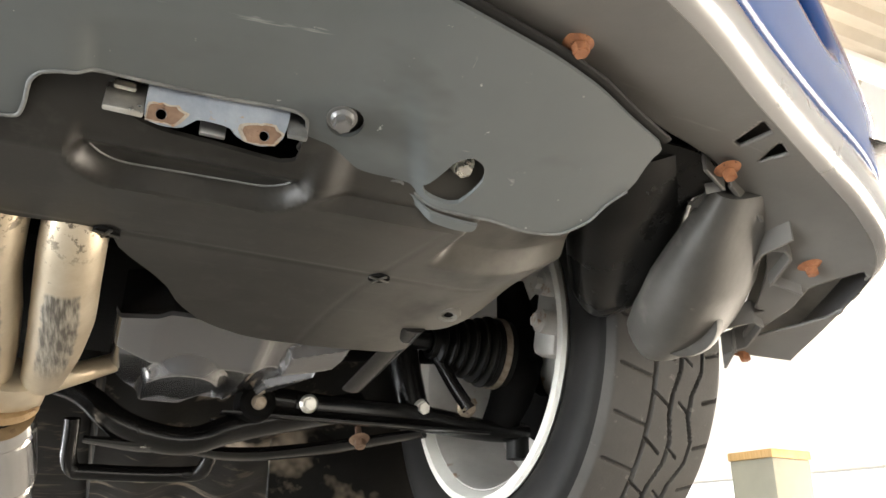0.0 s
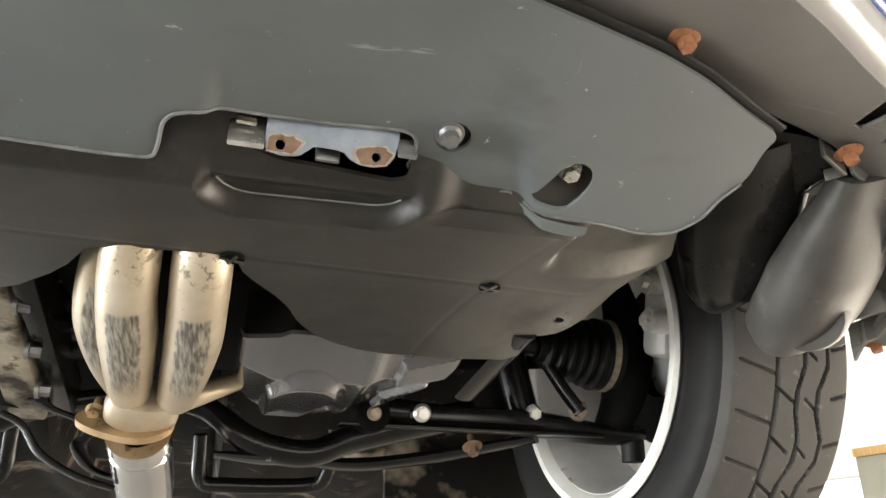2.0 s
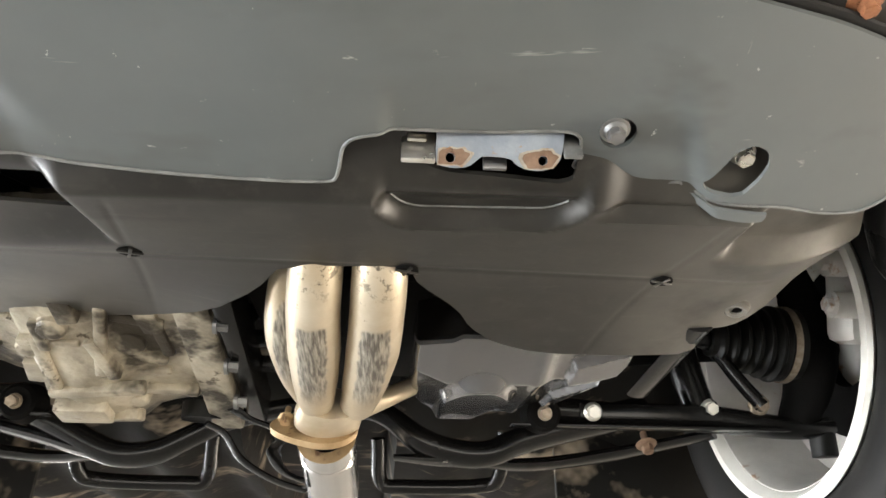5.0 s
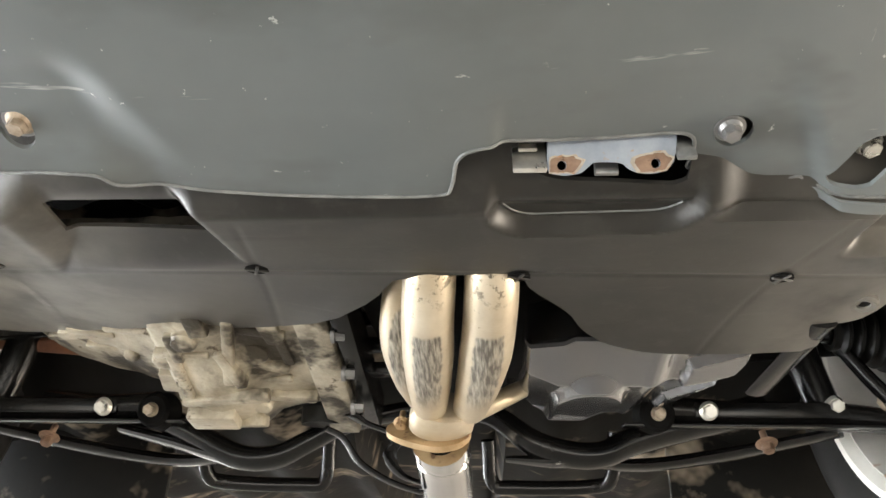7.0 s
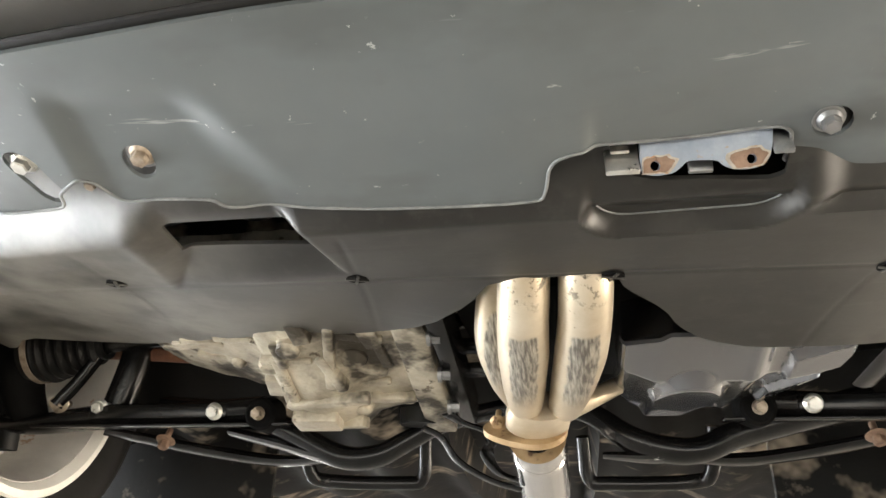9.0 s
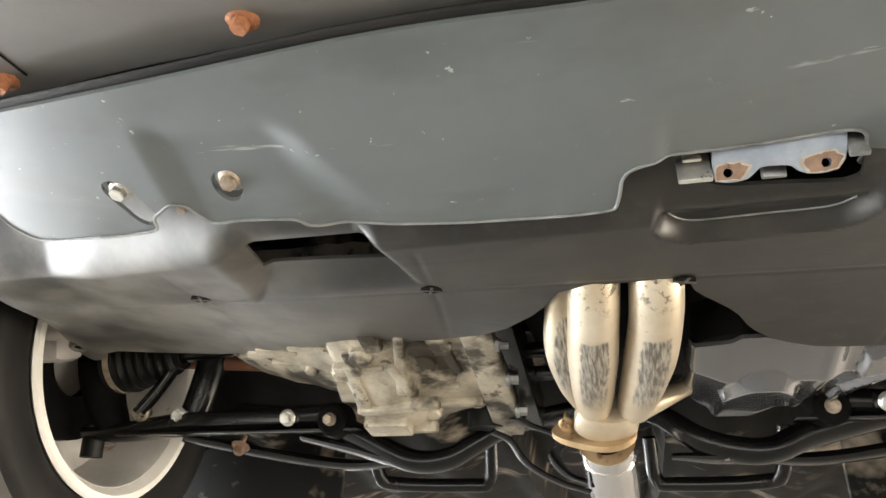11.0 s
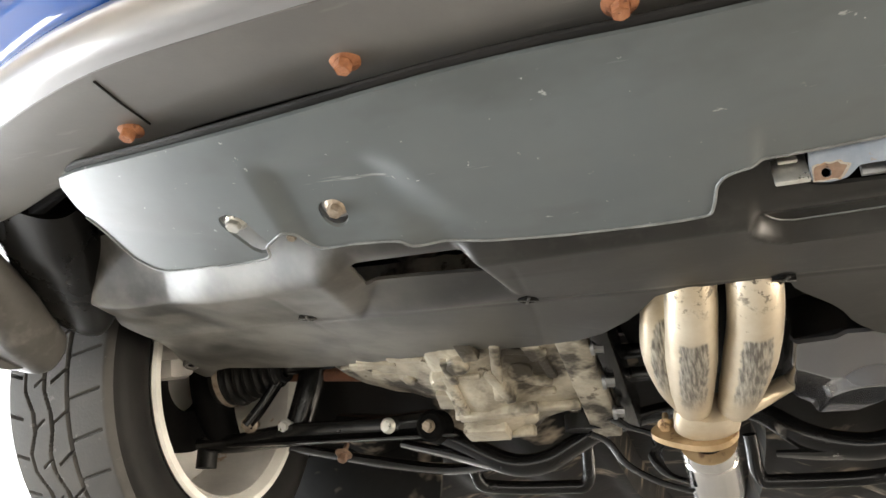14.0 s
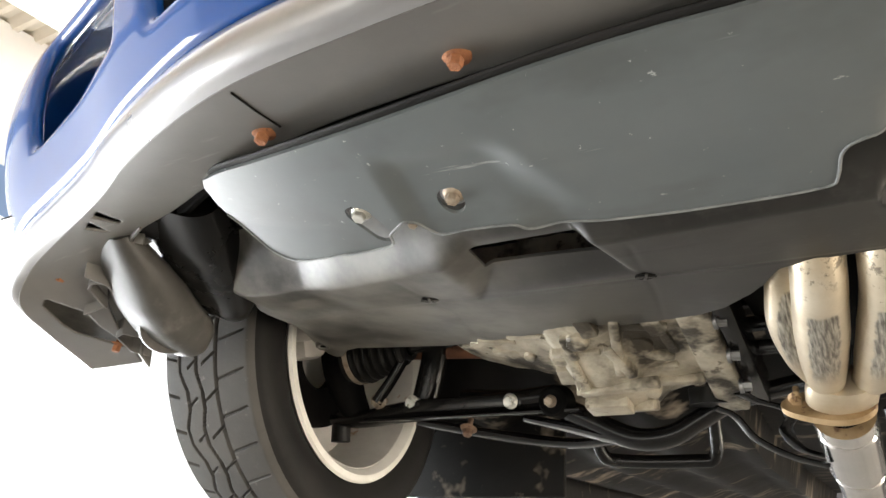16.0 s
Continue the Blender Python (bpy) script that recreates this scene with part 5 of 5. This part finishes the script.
# wheels
def tread():
    """Tyre: turned carcass with two zigzag main grooves, slanted cuts and shoulder slits, all sunk."""
    nt, prof = 1430, []
    R, W = 0.290, 0.174
    ws = np.linspace(-1, 1, 93)
    th = np.linspace(0, 2 * math.pi, nt, endpoint=False)
    T, U = np.meshgrid(th, ws, indexing="ij")
    base = R - 0.0045 * np.abs(U) ** 2.5 - 0.010 * np.maximum(np.abs(U) - 0.86, 0) / 0.14
    pitch = 2 * math.pi / 51
    ph = (T / pitch) % 1.0
    wave = np.clip(1.9 * (np.abs(((T / pitch / 3) % 1.0) * 2 - 1) * 2 - 1), -1, 1)
    g = np.zeros_like(T)

    def cut(d, half, depth):
        np.maximum(g, depth * (1 - ease(np.abs(d), half * 0.7, half * 1.3)), out=g)

    def near(v, zone):
        return np.where(zone, np.minimum(v % 1.0, 1 - v % 1.0), 1)

    cut(U - 0.46 - 0.07 * wave, 0.024, 0.007)
    cut(U - 0.12 - 0.05 * wave, 0.024, 0.007)
    cut(U + 0.24, 0.022, 0.006)
    # long slanted cuts, two for each wave, and curved slits on both shoulders
    half = (T / pitch / 1.5) % 1.0
    cut(near(half - 1.1 * U, (U > -0.22) & (U < 0.06)), 0.035, 0.005)
    cut(near(half - 1.2 * U + 0.3, (U > 0.18) & (U < 0.36)), 0.030, 0.004)
    cut(near(half + 0.30 * U * U, U > 0.60), 0.035, 0.005)
    cut(near(half - 0.45 * U + 0.4, (U < -0.26) & (U > -0.80)), 0.030, 0.004)
    r = base - g
    prof_in = [(-0.078, 0.205), (-0.090, 0.222), (-0.095, 0.245), (-0.094, 0.262), (-0.091, 0.272)]
    prof_out = [(-a, b) for a, b in prof_in[::-1]]
    w = np.concatenate([[p[0] for p in prof_in], ws * W / 2, [p[0] for p in prof_out]])
    rr = np.concatenate([np.tile([p[1] for p in prof_in], (nt, 1)), r, np.tile([p[1] for p in prof_out], (nt, 1))], 1)
    k = len(w)
    co = np.stack([np.broadcast_to(w, (nt, k)), rr * np.cos(th)[:, None], rr * np.sin(th)[:, None]], -1).reshape(-1, 3)
    i = np.arange(nt)[:, None] * k
    j = ((np.arange(nt) + 1) % nt)[:, None] * k
    c = np.arange(k - 1)[None]
    faces = np.stack([i + c, j + c, j + c + 1, i + c + 1], -1).reshape(-1, 4)
    me = bpy.data.meshes.new("tyre")
    me.from_pydata(co.tolist(), [], faces.tolist())
    return me


tyre_mesh = tread()
for s in (-1, 1):
    at = Vector((-0.732 if s < 0 else 0.712, 0.925, 1.757))
    wheel = part("wheel", revolve([(-0.09, 0.196), (-0.09, 0.206), (-0.085, 0.209), (-0.08, 0.206), (-0.066, 0.186), (0.07, 0.18), (0.09, 0.205), (0.09, 0.19), (0.06, 0.170), (-0.055, 0.176), (-0.078, 0.186)], at, (s, 0, 0), 96), M_WHITE, car, "white painted alloy wheel rim", 40)
    part("barrel", revolve([(-0.077, 0.1845), (-0.055, 0.1745), (0.03, 0.168), (0.05, 0.12), (0.055, 0.0003), (0.06, 0.0003), (0.056, 0.12), (0.04, 0.169), (-0.05, 0.1755), (-0.077, 0.1855)], at, (s, 0, 0), 72), M_ALLOY, wheel, "dusty bare alloy barrel")
    me = tyre_mesh if s > 0 else tyre_mesh.copy()
    ty = part("tyre", me, M_RUBBER, wheel, "worn black tyre with zigzag grooves", 50)
    me.materials.append(M_SIDEWALL)
    kk = len(me.vertices) // 1430 - 1
    col = np.arange(len(me.polygons)) % kk
    me.polygons.foreach_set("material_index", ((col < 7) | (col > kk - 8)).astype(np.int32))
    ty.matrix_basis = Matrix.Translation(at) @ Matrix.Diagonal((s, 1, 1, 1))
    # slightly steered
    wheel.matrix_basis = Matrix.Translation(at) @ Matrix.Rotation(radians(2.5), 4, "Z") @ Matrix.Translation(-at)

# things by the far wall
cab = thing("cabinet", "cream metal cabinet with wooden top trim", "cabinet", (4.6, 4.1, 0))
bm = bmesh.new()
box(bm, (4.6, 4.1, 1.05), (0.36, 0.4, 2.10), 0.01)
part("body", bm, M_CABINET, cab)
bm = bmesh.new()
box(bm, (4.6, 4.1, 2.13), (0.38, 0.42, 0.06), 0.008)
part("top", bm, M_WOOD, cab, "wooden top trim")
lampm = bpy.data.materials.new("tube_glow")
lampm.use_nodes = True
lampm.node_tree.nodes["Principled BSDF"].inputs["Emission Color"].default_value = (1, 0.93, 0.8, 1)
lampm.node_tree.nodes["Principled BSDF"].inputs["Emission Strength"].default_value = 9
lt = thing("ceiling_light", "long white fluorescent tube light under the roof", "ceiling light", (4.4, 2.65, 4.46))
bm = bmesh.new()
box(bm, (4.4, 2.65, 4.52), (2.4, 0.16, 0.06), 0.01)
part("housing", bm, M_WALL, lt)
bm = bmesh.new()
cyl(bm, (3.25, 2.65, 4.47), (5.55, 2.65, 4.47), 0.03, n=16)
part("tube", bm, lampm, lt, "glowing white tube")
